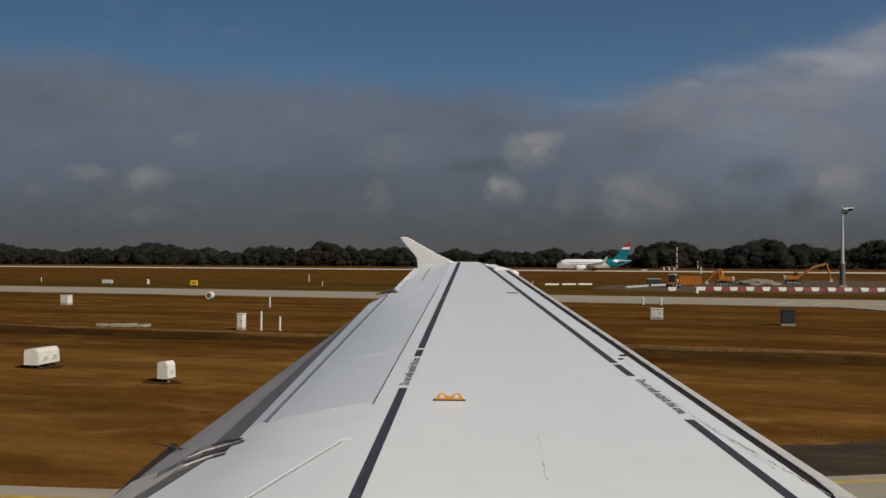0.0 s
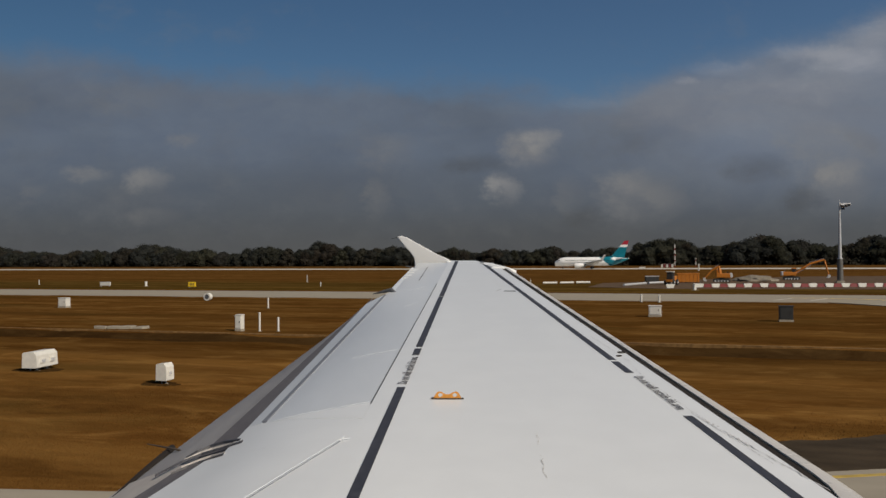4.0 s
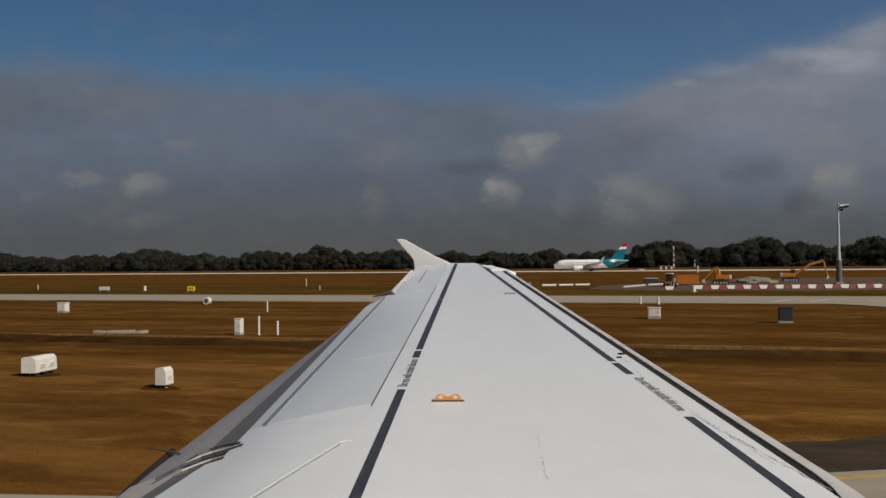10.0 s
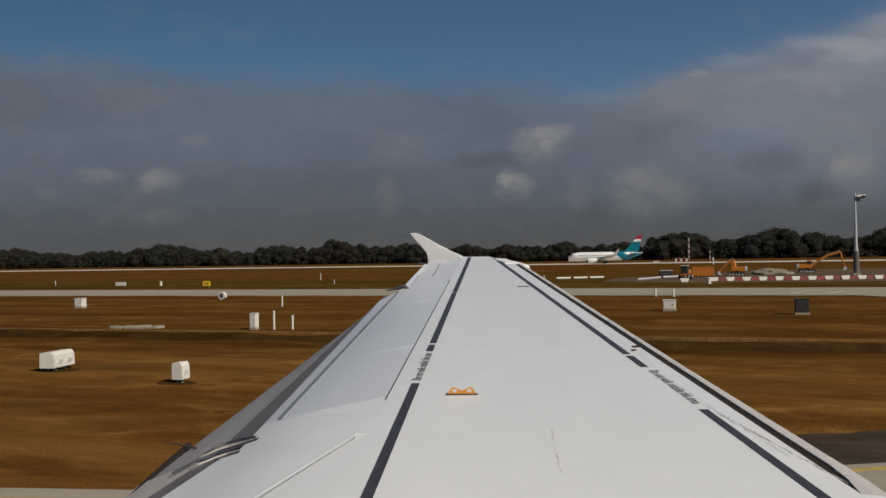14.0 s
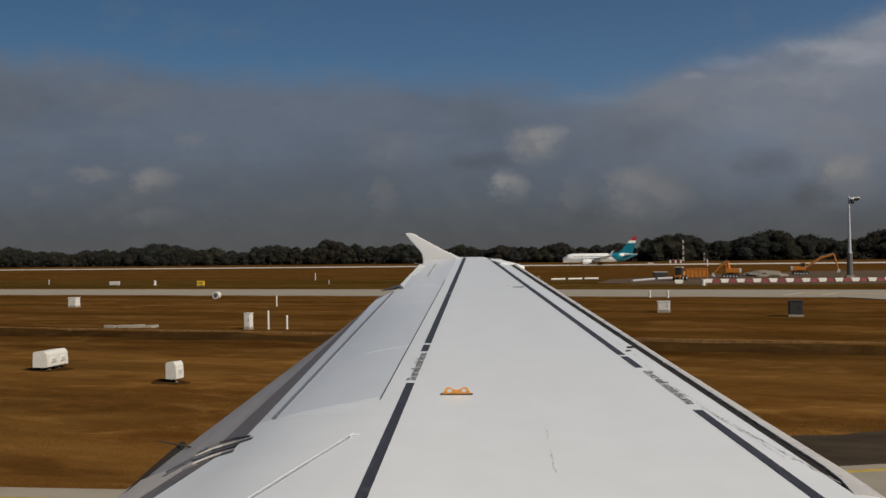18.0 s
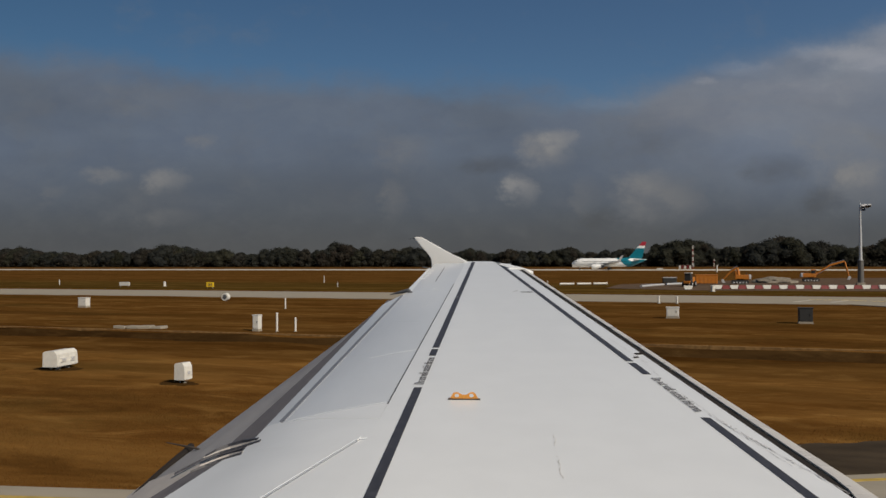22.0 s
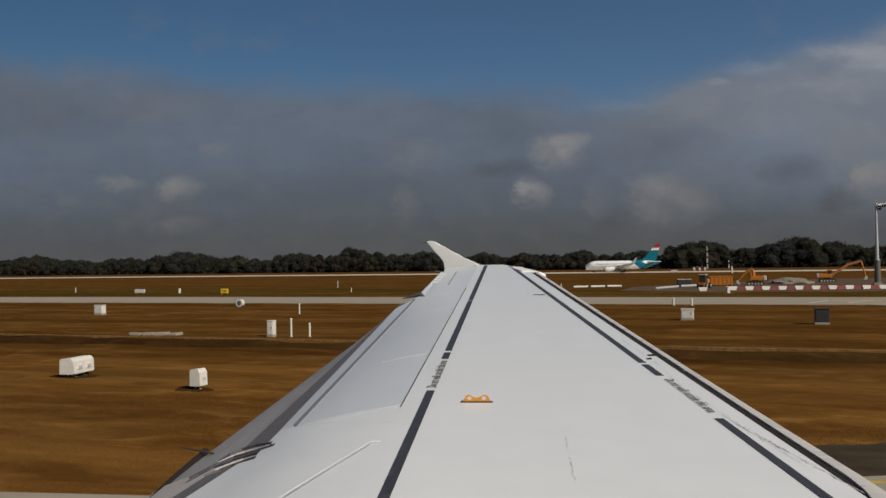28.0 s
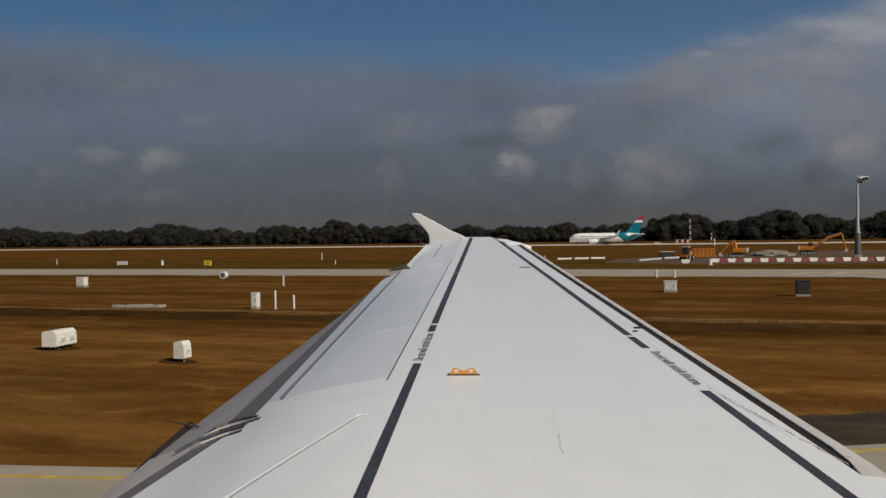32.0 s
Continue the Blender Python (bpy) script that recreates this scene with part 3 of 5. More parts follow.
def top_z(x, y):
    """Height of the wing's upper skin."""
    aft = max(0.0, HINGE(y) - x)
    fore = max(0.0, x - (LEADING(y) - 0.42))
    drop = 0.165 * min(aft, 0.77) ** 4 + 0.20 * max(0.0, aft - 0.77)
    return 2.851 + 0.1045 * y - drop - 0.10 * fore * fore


def sheet(x0, x1, y0, y1, across=6, along=12, thick=0.02, lift=0.0, round_front=0.0, round_back=0.0, fall=None):
    """A panel of the wing that follows its skin between two lines, with a thickness below. fall(s): a further drop over its width."""
    bm = bmesh.new()
    upper, lower = [], []
    for j in range(along + 1):
        y = y0 + (y1 - y0) * j / along
        a, b = x0(y), x1(y)
        up, low = [], []
        for i in range(across + 1):
            s = i / across
            x = a + (b - a) * s
            z = top_z(x, y) + lift
            if fall:
                z -= fall(s)
            th = thick(y) if callable(thick) else thick
            if round_front and s > 1 - 1e-6:
                z -= round_front
            if round_back and s < 1e-6:
                z -= round_back
            up.append(bm.verts.new((x, y, z)))
            low.append(bm.verts.new((x, y, z - th)))
        upper.append(up)
        lower.append(low)
    for j in range(along):
        for i in range(across):
            bm.faces.new((upper[j][i], upper[j][i + 1], upper[j + 1][i + 1], upper[j + 1][i]))
            bm.faces.new((lower[j][i], lower[j + 1][i], lower[j + 1][i + 1], lower[j][i + 1]))
        bm.faces.new((upper[j][0], upper[j + 1][0], lower[j + 1][0], lower[j][0]))
        bm.faces.new((upper[j][-1], lower[j][-1], lower[j + 1][-1], upper[j + 1][-1]))
    for i in range(across):
        bm.faces.new((upper[0][i], lower[0][i], lower[0][i + 1], upper[0][i + 1]))
        bm.faces.new((upper[-1][i], upper[-1][i + 1], lower[-1][i + 1], lower[-1][i]))
    bmesh.ops.recalc_face_normals(bm, faces=bm.faces[:])
    return bm


def stripe(centre, width, y0, y1, material, name, parent, label="", along=10, lift=0.004):
    half = width / 2
    return part(name, sheet(lambda y: centre(y) - half, lambda y: centre(y) + half, y0, y1, 1, along, 0.003, lift), material, parent, label)


def writing(text, size, m, material, name, parent, label="", depth=0.001, squeeze=1.0):
    """Raised lettering as one mesh."""
    curve = bpy.data.curves.new("letters", "FONT")
    curve.body, curve.size, curve.extrude = text, size, depth
    curve.align_x, curve.align_y = "CENTER", "CENTER"
    tmp = new("letters", curve)
    mesh = bpy.data.meshes.new_from_object(tmp.evaluated_get(bpy.context.evaluated_depsgraph_get()))
    bpy.data.objects.remove(tmp)
    mesh.transform(m @ Matrix.Diagonal((squeeze, 1, 1, 1)))
    bm = bmesh.new()
    bm.from_mesh(mesh)
    bpy.data.meshes.remove(mesh)
    bm.verts.ensure_lookup_table()
    # every letter becomes a piece of its own
    seen = set()
    for v in bm.verts:
        if v.index in seen:
            continue
        island, todo = [], [v]
        seen.add(v.index)
        while todo:
            u = todo.pop()
            island.append(u)
            for e in u.link_edges:
                w = e.other_vert(u)
                if w.index not in seen:
                    seen.add(w.index)
                    todo.append(w)
        number = {u.index: k for k, u in enumerate(island)}
        faces = {f for u in island for f in u.link_faces}
        one = bpy.data.meshes.new(name)
        one.from_pydata([tuple(u.co) for u in island], [], [[number[u.index] for u in f.verts] for f in sorted(faces, key=lambda f: f.index)])
        one.materials.append(material)
        ob = new(name, one)
        ob.parent = parent
        if label:
            ob["label"] = label
    bm.free()


def build_aircraft():
    craft = thing("aircraft", Matrix.Translation(EYE) @ pose(0, 0, 0, 0, LEAN, 0) @ Matrix.Translation(-Vector(EYE)),
                  "white airliner with a long swept wing, standing on the pavement", "airplane")
    slat_line = lambda y: LEADING(y) - 0.140
    seam = lambda y: LEADING(y) - 0.066 - 0.074 * max(0.0, 1 - (y - 4.22) / 0.30) * (y > 4.2)
    thick = lambda y: 0.42 - 0.022 * y
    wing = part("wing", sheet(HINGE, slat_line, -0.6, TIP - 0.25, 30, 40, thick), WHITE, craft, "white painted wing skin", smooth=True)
    # closing strip under the slat gap and the seam itself
    part("slat_track", sheet(slat_line, lambda y: seam(y) + 0.012, 4.22, TIP - 0.9, 1, 44, 0.05, -0.010), GAP, wing, "black gap behind the slats")
    # slats: four lengths with a rounded nose
    cuts = [0.2, 4.22, 7.12, 9.9, 12.4, 14.45]
    for y0, y1 in zip(cuts, cuts[1:]):
        gap = 0.012
        if y0 < 1:
            part("fixed_leading_edge", sheet(slat_line, lambda y: LEADING(y) + 0.08, y0, y1, 8, 6, 0.02, 0.0, fall=lambda s: 0.06 * s ** 4), WHITE, wing)
            continue
        part("slat", sheet(seam, lambda y: LEADING(y) + 0.075 + 0.016 * max(0.0, 7.0 - y), y0 + gap, y1 - gap, 12, 14, 0.012, 0.006, fall=lambda s: 0.004 * (1 - s) ** 2 + 0.085 * s ** 3.2), SLAT, wing,
             "cream-white slat with a rounded nose")
    # leading edge of the tip, past the last slat
    bm = bmesh.new()
    rows = []
    for j in range(13):
        s = j / 12
        y = 14.40 + (TIP + 0.03 - 14.40) * s
        front = LEADING(14.47) + 0.17 * min(1.0, s / 0.12) ** 0.5 - 0.60 * s ** 1.9
        back = slat_line(14.47) - 0.30 * s - 0.14
        row = []
        for i in range(9):
            r = i / 8
            x = back + (front - back) * r
            row.append(bm.verts.new((x, y, top_z(x, y) + 0.014 - 0.05 * r ** 4 - 0.015 * s)))
        rows.append(row)
    for a, b in zip(rows, rows[1:]):
        for i in range(8):
            bm.faces.new((a[i], a[i + 1], b[i + 1], b[i]))
    low = bmesh.ops.extrude_face_region(bm, geom=bm.faces[:])
    bmesh.ops.translate(bm, vec=(0, 0, -0.05), verts=[g for g in low["geom"] if isinstance(g, bmesh.types.BMVert)])
    bmesh.ops.recalc_face_normals(bm, faces=bm.faces[:])
    part("tip_leading_edge", bm, JET, wing, "white rounded leading edge of the tip", smooth=False)
    part("tip_cap", sheet(lambda y: -0.02 - 0.1 * (y - TIP), lambda y: 0.62 - 0.3 * (y - TIP + 0.25), TIP - 0.262, TIP + 0.06, 6, 4, 0.08, 0.002), WHITE, wing)

    # spoilers with open seams between them
    cuts = [-0.2, 5.03, 5.60, 7.58, 9.25, 10.55, 11.70]
    for k, (y0, y1) in enumerate(zip(cuts, cuts[1:])):
        if k < 2:
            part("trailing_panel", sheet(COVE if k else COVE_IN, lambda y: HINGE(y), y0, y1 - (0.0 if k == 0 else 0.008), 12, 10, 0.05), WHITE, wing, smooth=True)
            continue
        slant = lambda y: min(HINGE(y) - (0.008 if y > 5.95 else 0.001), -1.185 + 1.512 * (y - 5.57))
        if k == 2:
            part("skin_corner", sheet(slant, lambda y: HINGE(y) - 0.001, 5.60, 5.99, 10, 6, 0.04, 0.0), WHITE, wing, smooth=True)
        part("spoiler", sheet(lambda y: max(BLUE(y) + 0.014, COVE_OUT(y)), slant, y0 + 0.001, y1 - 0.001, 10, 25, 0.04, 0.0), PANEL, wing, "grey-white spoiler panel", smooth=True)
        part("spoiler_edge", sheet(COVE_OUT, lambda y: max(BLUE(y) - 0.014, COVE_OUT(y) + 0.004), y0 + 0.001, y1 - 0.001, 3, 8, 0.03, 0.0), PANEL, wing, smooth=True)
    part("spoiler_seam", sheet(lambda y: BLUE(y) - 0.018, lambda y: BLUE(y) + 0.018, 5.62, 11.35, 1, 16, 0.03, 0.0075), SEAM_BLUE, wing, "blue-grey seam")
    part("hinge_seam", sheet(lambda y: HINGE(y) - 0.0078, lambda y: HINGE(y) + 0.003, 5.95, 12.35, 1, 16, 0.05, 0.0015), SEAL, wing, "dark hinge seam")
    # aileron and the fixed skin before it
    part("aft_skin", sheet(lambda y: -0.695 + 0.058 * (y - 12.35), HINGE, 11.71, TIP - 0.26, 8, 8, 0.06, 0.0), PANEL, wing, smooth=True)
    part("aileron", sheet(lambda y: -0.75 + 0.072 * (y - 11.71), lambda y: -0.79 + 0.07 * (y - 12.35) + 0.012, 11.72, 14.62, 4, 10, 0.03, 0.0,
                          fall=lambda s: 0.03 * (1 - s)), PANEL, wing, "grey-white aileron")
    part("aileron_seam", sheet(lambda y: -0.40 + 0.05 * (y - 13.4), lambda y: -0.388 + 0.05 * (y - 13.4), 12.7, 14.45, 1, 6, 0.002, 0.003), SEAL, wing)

    # flap: dropped behind the spoilers, with the cove between; the cove's shade is painted in dark grey
    part("cove", sheet(lambda y: COVE(y) - 0.30 * (COVE(y) - TRAIL(y)) - 0.01, lambda y: COVE(y) + 0.01, 5.05, 11.4, 3, 14, 0.03, -0.022), COVE_SHADE, wing, "slot between wing and flap, coloured dark for its shade")
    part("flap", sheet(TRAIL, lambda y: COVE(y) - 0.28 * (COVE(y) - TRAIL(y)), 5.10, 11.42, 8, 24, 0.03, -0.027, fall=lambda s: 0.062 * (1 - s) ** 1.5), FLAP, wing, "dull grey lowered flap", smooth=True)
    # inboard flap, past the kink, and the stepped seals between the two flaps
    part("inboard_cove", sheet(lambda y: COVE_IN(y) - 0.12, lambda y: COVE_IN(y) + 0.01, 1.2, 5.02, 2, 12, 0.03, -0.004), COVE_SHADE, wing, "slot before the flap, coloured dark for its shade")
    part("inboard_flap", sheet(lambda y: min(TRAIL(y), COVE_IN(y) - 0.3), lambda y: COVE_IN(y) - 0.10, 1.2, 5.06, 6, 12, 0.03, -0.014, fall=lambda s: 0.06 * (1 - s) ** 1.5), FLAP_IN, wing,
         "pale grey lowered inboard flap", smooth=True)
    for way, w0, w1, lift, mat in (([(-1.60, 5.12), (-1.56, 5.22), (-1.50, 5.28), (-1.42, 5.305), (-1.31, 5.27)], 0.003, 0.035, 0.010, MARK),
                                   ([(-1.60, 5.09), (-1.53, 5.18), (-1.47, 5.225), (-1.40, 5.24), (-1.33, 5.235)], 0.003, 0.014, 0.006, FLAP_IN),
                                   ([(-1.70, 4.865), (-1.60, 5.05), (-1.51, 5.13), (-1.39, 5.17), (-1.28, 5.205)], 0.004, 0.042, 0.010, MARK),
                                   ([(-1.57, 4.94), (-1.52, 4.99), (-1.475, 5.03), (-1.43, 5.055), (-1.345, 5.05)], 0.003, 0.016, 0.006, FLAP_IN),
                                   ([(-1.60, 4.84), (-1.53, 4.91), (-1.474, 4.955), (-1.42, 4.985), (-1.345, 5.01)], 0.004, 0.030, 0.010, MARK)):
        bm = bmesh.new()
        rows = []
        for k, (x, y) in enumerate(way):
            w = w0 + (w1 - w0) * (k / 4) ** 1.8
            z = top_z(x, y) + lift
            rows.append([bm.verts.new(p) for p in ((x, y, z), (x, y + w, z), (x, y + w, z - 0.014), (x, y, z - 0.014))])
        for a, b in zip(rows, rows[1:]):
            for i in range(4):
                bm.faces.new((a[i], a[(i + 1) % 4], b[(i + 1) % 4], b[i]))
        bm.faces.new(rows[0])
        bm.faces.new(rows[-1][::-1])
        bmesh.ops.recalc_face_normals(bm, faces=bm.faces[:])
        part("flap_end_seal", bm, mat, wing, "dark curved seal at the flap's end" if mat is MARK else "")
    # flap track fairings: dark pointed tails under the flap
    part("flap_track_fairing", tube([(-0.70, 11.55, 4.00), (-0.776, 11.60, 4.075), (-0.875, 11.65, 4.050), (-1.038, 11.70, 4.012)], [0.030, 0.030, 0.022, 0.006], 10), SEAL, wing,
         "dark pointed flap track fairing", smooth=True)
    part("flap_track_fairing", tube([(-1.60, 5.50, 3.14), (-1.80, 5.60, 3.222), (-1.93, 5.67, 3.226), (-2.067, 5.75, 3.228)], [0.010, 0.008, 0.006, 0.003], 10), SPIKE, wing,
         "dark pointed flap track fairing", smooth=True)
    part("flap_track_fairing", tube([(-1.945, 4.800, 3.103), (-1.933, 5.000, 3.126), (-1.932, 5.250, 3.142), (-1.914, 5.500, 3.167), (-1.902, 5.720, 3.183), (-1.910, 5.800, 3.188)],
                                    [0.010, 0.016, 0.020, 0.024, 0.028, 0.026], 12), GAP, wing, "dark blunt flap track fairing", smooth=True)

    # wingtip fence
    y_at = lambda x: TIP - 0.02 - 0.33 * x
    outline = [(0.10, 4.455), (-0.02, 4.52), (-0.20, 4.60), (-0.42, 4.72), (-0.62, 4.83), (-0.77, 4.915), (-0.86, 4.935), (-0.935, 4.925), (-0.93, 4.90),
               (-0.80, 4.74), (-0.68, 4.61), (-0.625, 4.53), (-0.61, 4.44), (-0.60, 4.20), (-0.75, 3.85), (-0.60, 3.85), (-0.25, 4.15)]
    bm = bmesh.new()
    front = [bm.verts.new((x, y_at(x) - 0.03, z)) for x, z in outline]
    back = [bm.verts.new((x, y_at(x) + 0.03, z)) for x, z in outline]
    bm.faces.new(front)
    bm.faces.new(back[::-1])
    for k in range(len(outline)):
        j = (k + 1) % len(outline)
        bm.faces.new((front[k], back[k], back[j], front[j]))
    bmesh.ops.recalc_face_normals(bm, faces=bm.faces[:])
    bmesh.ops.bevel(bm, geom=[e for e in bm.edges if abs(e.verts[0].co.y - e.verts[1].co.y) < 0.04 or e.calc_length() > 0.061], offset=0.012, segments=2, affect="EDGES")
    part("wingtip_fence", bm, JET, wing, "white upswept wingtip fence")
    part("static_wick", tube([(-0.90, y_at(-0.9), 4.905), (-1.06, y_at(-1.06), 4.89)], [0.006, 0.003], 6), DARK, wing)
    # small dark strip at the foot of the fence
    part("fence_foot_seal", box(0.30, 0.05, 0.02, (-0.62, y_at(-0.6) - 0.2, 4.345), 0.006, (0, 8, 0)), SEAL, wing)
    for x, y in ((-0.565, 14.1), (-0.595, 13.75), (-0.625, 13.4), (-0.66, 13.1)):
        part("static_wick", tube([(x + 0.05, y, top_z(x, y) + 0.0), (x - 0.05, y + 0.02, top_z(x, y) - 0.005)], [0.014, 0.01], 6), CHALK, wing, "pale static discharge wick")

    # markings
    for y0, y1 in ((-0.2, 6.40), (7.52, 7.79), (7.87, 11.02), (11.07, TIP - 0.06)):
        stripe(REAR_STRIPE, 0.062, y0, y1, MARK, "black_stripe", wing, "black walkway boundary stripe")
    for y0, y1 in ((-0.2, 5.66), (6.87, 7.27), (7.34, 12.1), (12.14, TIP - 0.06)):
        stripe(FRONT_STRIPE, 0.062, y0, y1, MARK, "black_stripe", wing, "black walkway boundary stripe")
    slope = math.degrees(math.atan(0.1045))
    words = "Do not walk outside this area"
    for centre, y, turn, side in ((REAR_STRIPE, 6.955, 90 - math.degrees(math.atan(0.0594)), 0), (FRONT_STRIPE, 6.27, -90 + math.degrees(math.atan(0.1033)), 0.02)):
        x = centre(y) + side
        m = Matrix.Translation((x, y, top_z(x, y) + 0.006)) @ pose(0, 0, 0, slope, 0, 0) @ pose(0, 0, 0, 0, 0, turn)
        writing(words, 0.108, m, LETTER, "letter", wing, "black walkway lettering", squeeze=0.73)
    # seams, sealant lines, scuffs and small fittings on the skin
    cross = ((5.57, -1.17, 5.98, -0.55), (7.40, -0.84, 7.76, -0.43), (10.2, -0.52, 10.45, -0.40), (11.75, -0.45, 11.95, -0.30))
    for ya, xa, yb, xb in cross:
        bm = tube([(xa + (xb - xa) * s, ya + (yb - ya) * s, top_z(xa + (xb - xa) * s, ya + (yb - ya) * s) + 0.007) for s in (0, 0.25, 0.5, 0.75, 1)], 0.0010, 6)
        part("panel_seam", bm, WHITE, wing, "pale sealant line")
    rod_at = lambda s, off, up: (-0.652 - 0.420 * s + off, 5.14 - 1.05 * s - off * 0.4, top_z(-0.652 - 0.420 * s, 5.14 - 1.05 * s) + up)
    part("rod", tube([rod_at(s, 0.0, 0.010) for s in (0, 0.3, 0.6, 0.9, 1.2, 1.5)], 0.0036, 8), PANEL, wing, "thin white rod along the skin")
    # thin blue-grey line that runs beside the rod
    part("rod_seal", tube([rod_at(s, 0.012, 0.0045) for s in (0, 0.3, 0.6, 0.9, 1.2, 1.5)], 0.0026, 6), SEAM_BLUE, wing, "grey line beside the rod")
    part("knob", tube([(-0.652, 5.12, top_z(-0.652, 5.12) - 0.01), (-0.652, 5.12, top_z(-0.652, 5.12) + 0.012)], [0.008, 0.006], 10), CHALK, wing)
    for dx, dy in ((0.012, 0.075), (0.055, 0.035)):
        x, y = -0.652 + dx, 5.13 + dy
        part("rod_fork", tube([(-0.652, 5.13, top_z(-0.652, 5.13) + 0.008), (x, y, top_z(x, y) + 0.006)], 0.003, 6), PANEL, wing, "thin forked end of the rod")
    rng = random.Random(8)
    for (xa, ya, xb, yb, w) in ((0.573, 5.27, 0.560, 5.06, 0.007), (0.550, 4.88, 0.548, 4.86, 0.008), (0.548, 4.82, 0.536, 4.52, 0.006)):
        bm = bmesh.new()
        prev = None
        for k in range(9):
            s = k / 8
            x, y, h = xa + (xb - xa) * s + rng.uniform(-0.008, 0.008), ya + (yb - ya) * s, w * rng.uniform(0.2, 0.7)
            cur = [bm.verts.new((x - h, y, top_z(x, y) + 0.0015)), bm.verts.new((x + h, y, top_z(x, y) + 0.0015))]
            if prev:
                bm.faces.new((prev[0], prev[1], cur[1], cur[0]))
            prev = cur
        part("scuff", bm, SCUFF, wing, "grey scuff on the paint")
    for xa, y, w, d in ((0.87, 11.55, 0.16, 0.05), (0.70, 11.58, 0.03, 0.03), (0.74, 11.7, 0.03, 0.03)):
        part("vent_mark", box(w, d, 0.004, (xa, y, top_z(xa, y) + 0.003), 0.0, (slope, 0, -6)), MARK if w > 0.1 else GRIME, wing)
    for x, y, w, d in ((1.60, 7.66, 0.07, 0.04), (1.545, 7.5, 0.05, 0.02)):
        part("slat_latch", box(w, d, 0.012, (x, y, top_z(x, y) + 0.004), 0.003, (slope, 0, 30)), GAP, wing, "small dark latch")
    # fine wavy cracks in the paint beside the front stripe
    for y0, y1, off0, off1, h in ((4.36, 5.35, 0.235, 0.10, 0.0028), (4.75, 5.75, 0.13, 0.055, 0.0022), (5.5, 6.6, 0.085, 0.05, 0.0016), (7.3, 8.4, 0.14, 0.10, 0.0022), (6.7, 7.4, 0.07, 0.12, 0.0018)):
        bm = bmesh.new()
        prev = None
        for k in range(31):
            s = k / 30
            y = y0 + (y1 - y0) * s
            x = FRONT_STRIPE(y) + off0 + (off1 - off0) * s + rng.uniform(-0.006, 0.006)
            d = h * rng.uniform(0.2, 1.6)
            cur = [bm.verts.new((x - d, y, top_z(x, y) + 0.003)), bm.verts.new((x + d, y, top_z(x, y) + 0.003))]
            if prev:
                bm.faces.new((prev[0], prev[1], cur[1], cur[0]))
            prev = cur
        part("paint_crack", bm, CRACK, wing, "fine grey crack in the paint")
    for k in range(20):
        s = rng.random()
        y = 4.40 + 1.25 * s
        x = FRONT_STRIPE(y) + 0.225 - 0.165 * s + rng.gauss(0, 0.010)
        long, wide = rng.uniform(0.012, 0.055), rng.uniform(0.003, 0.010)
        bm = bmesh.new()
        ring = [(long * math.cos(q) * rng.uniform(0.5, 1.0), wide * math.sin(q) * rng.uniform(0.4, 1.0)) for q in [j * math.tau / 7 for j in range(7)]]
        bm.faces.new([bm.verts.new((x + w, y + u, top_z(x + w, y + u) + 0.0045)) for u, w in ring][::-1])
        part("paint_flake", bm, CRACK, wing, "grey flaked paint")
    # orange rope anchor: two arches with a hole each
    curve = bpy.data.curves.new("anchor", "CURVE")
    curve.dimensions, curve.fill_mode, curve.extrude = "2D", "BOTH", 0.005
    outer = [(-0.104, 0.0), (-0.098, 0.008)] + [(-0.056 + 0.030 * math.cos(a), 0.030 + 0.030 * math.sin(a)) for a in [radians(x) for x in (140, 115, 90, 65, 40)]]
    outer += [(-0.012, 0.036), (0.012, 0.036)] + [(0.056 + 0.030 * math.cos(a), 0.030 + 0.030 * math.sin(a)) for a in [radians(x) for x in (140, 115, 90, 65, 40)]] + [(0.098, 0.008), (0.104, 0.0)]
    rings = [outer] + [[(c + 0.016 * math.cos(a), 0.029 + 0.016 * math.sin(a)) for a in [k * math.tau / 14 for k in range(14)]] for c in (-0.052, 0.052)]
    for ring in rings:
        s = curve.splines.new("POLY")
        s.points.add(len(ring) - 1)
        for p, (x, y) in zip(s.points, ring):
            p.co = (x, y, 0, 1)
        s.use_cyclic_u = True
    tmp = new("anchor", curve)
    mesh = bpy.data.meshes.new_from_object(tmp.evaluated_get(bpy.context.evaluated_depsgraph_get()))
    bpy.data.objects.remove(tmp)
    z = top_z(0.005, 6.08)
    mesh.transform(Matrix.Translation((0.005, 6.08, z + 0.004)) @ pose(0, 0, 0, 82, 0, 0) @ Matrix.Diagonal((1.02, 0.82, 1, 1)))
    mesh.materials.clear()
    mesh.materials.append(ORANGE)
    anchor = new("rope_anchor", mesh)
    anchor.parent = wing
    anchor["label"] = "orange two-holed rope anchor bracket"
    part("anchor_foot", box(0.235, 0.03, 0.006, (0.005, 6.075, z + 0.004), 0.002, (slope, 0, 0)), SPIKE, wing, "dark foot of the anchor")

    # the aft skin curves down ahead of the hinge too, most of all inboard
    eye = Vector(EYE)
    for ob in [wing] + list(wing.children_recursive):
        for v in ob.data.vertices:
            u = max(0.0, HINGE(v.co.y) + 0.30 - v.co.x)
            out = min(1.0, max(0.0, (12.0 - v.co.y) / 4.0))
            fall = (0.085 * min(u, 0.9) ** 2 + 0.15 * min(max(0.0, u - 0.9), 0.4)) * out * out * (3 - 2 * out)
            if fall > 0:
                v.co = eye + (v.co - eye) * (1 + fall / max(0.3, eye.z - v.co.z))
        ob.data.update()

    # fuselage side behind the eye, and the gear that carries it all
    ring = []
    bm = bmesh.new()
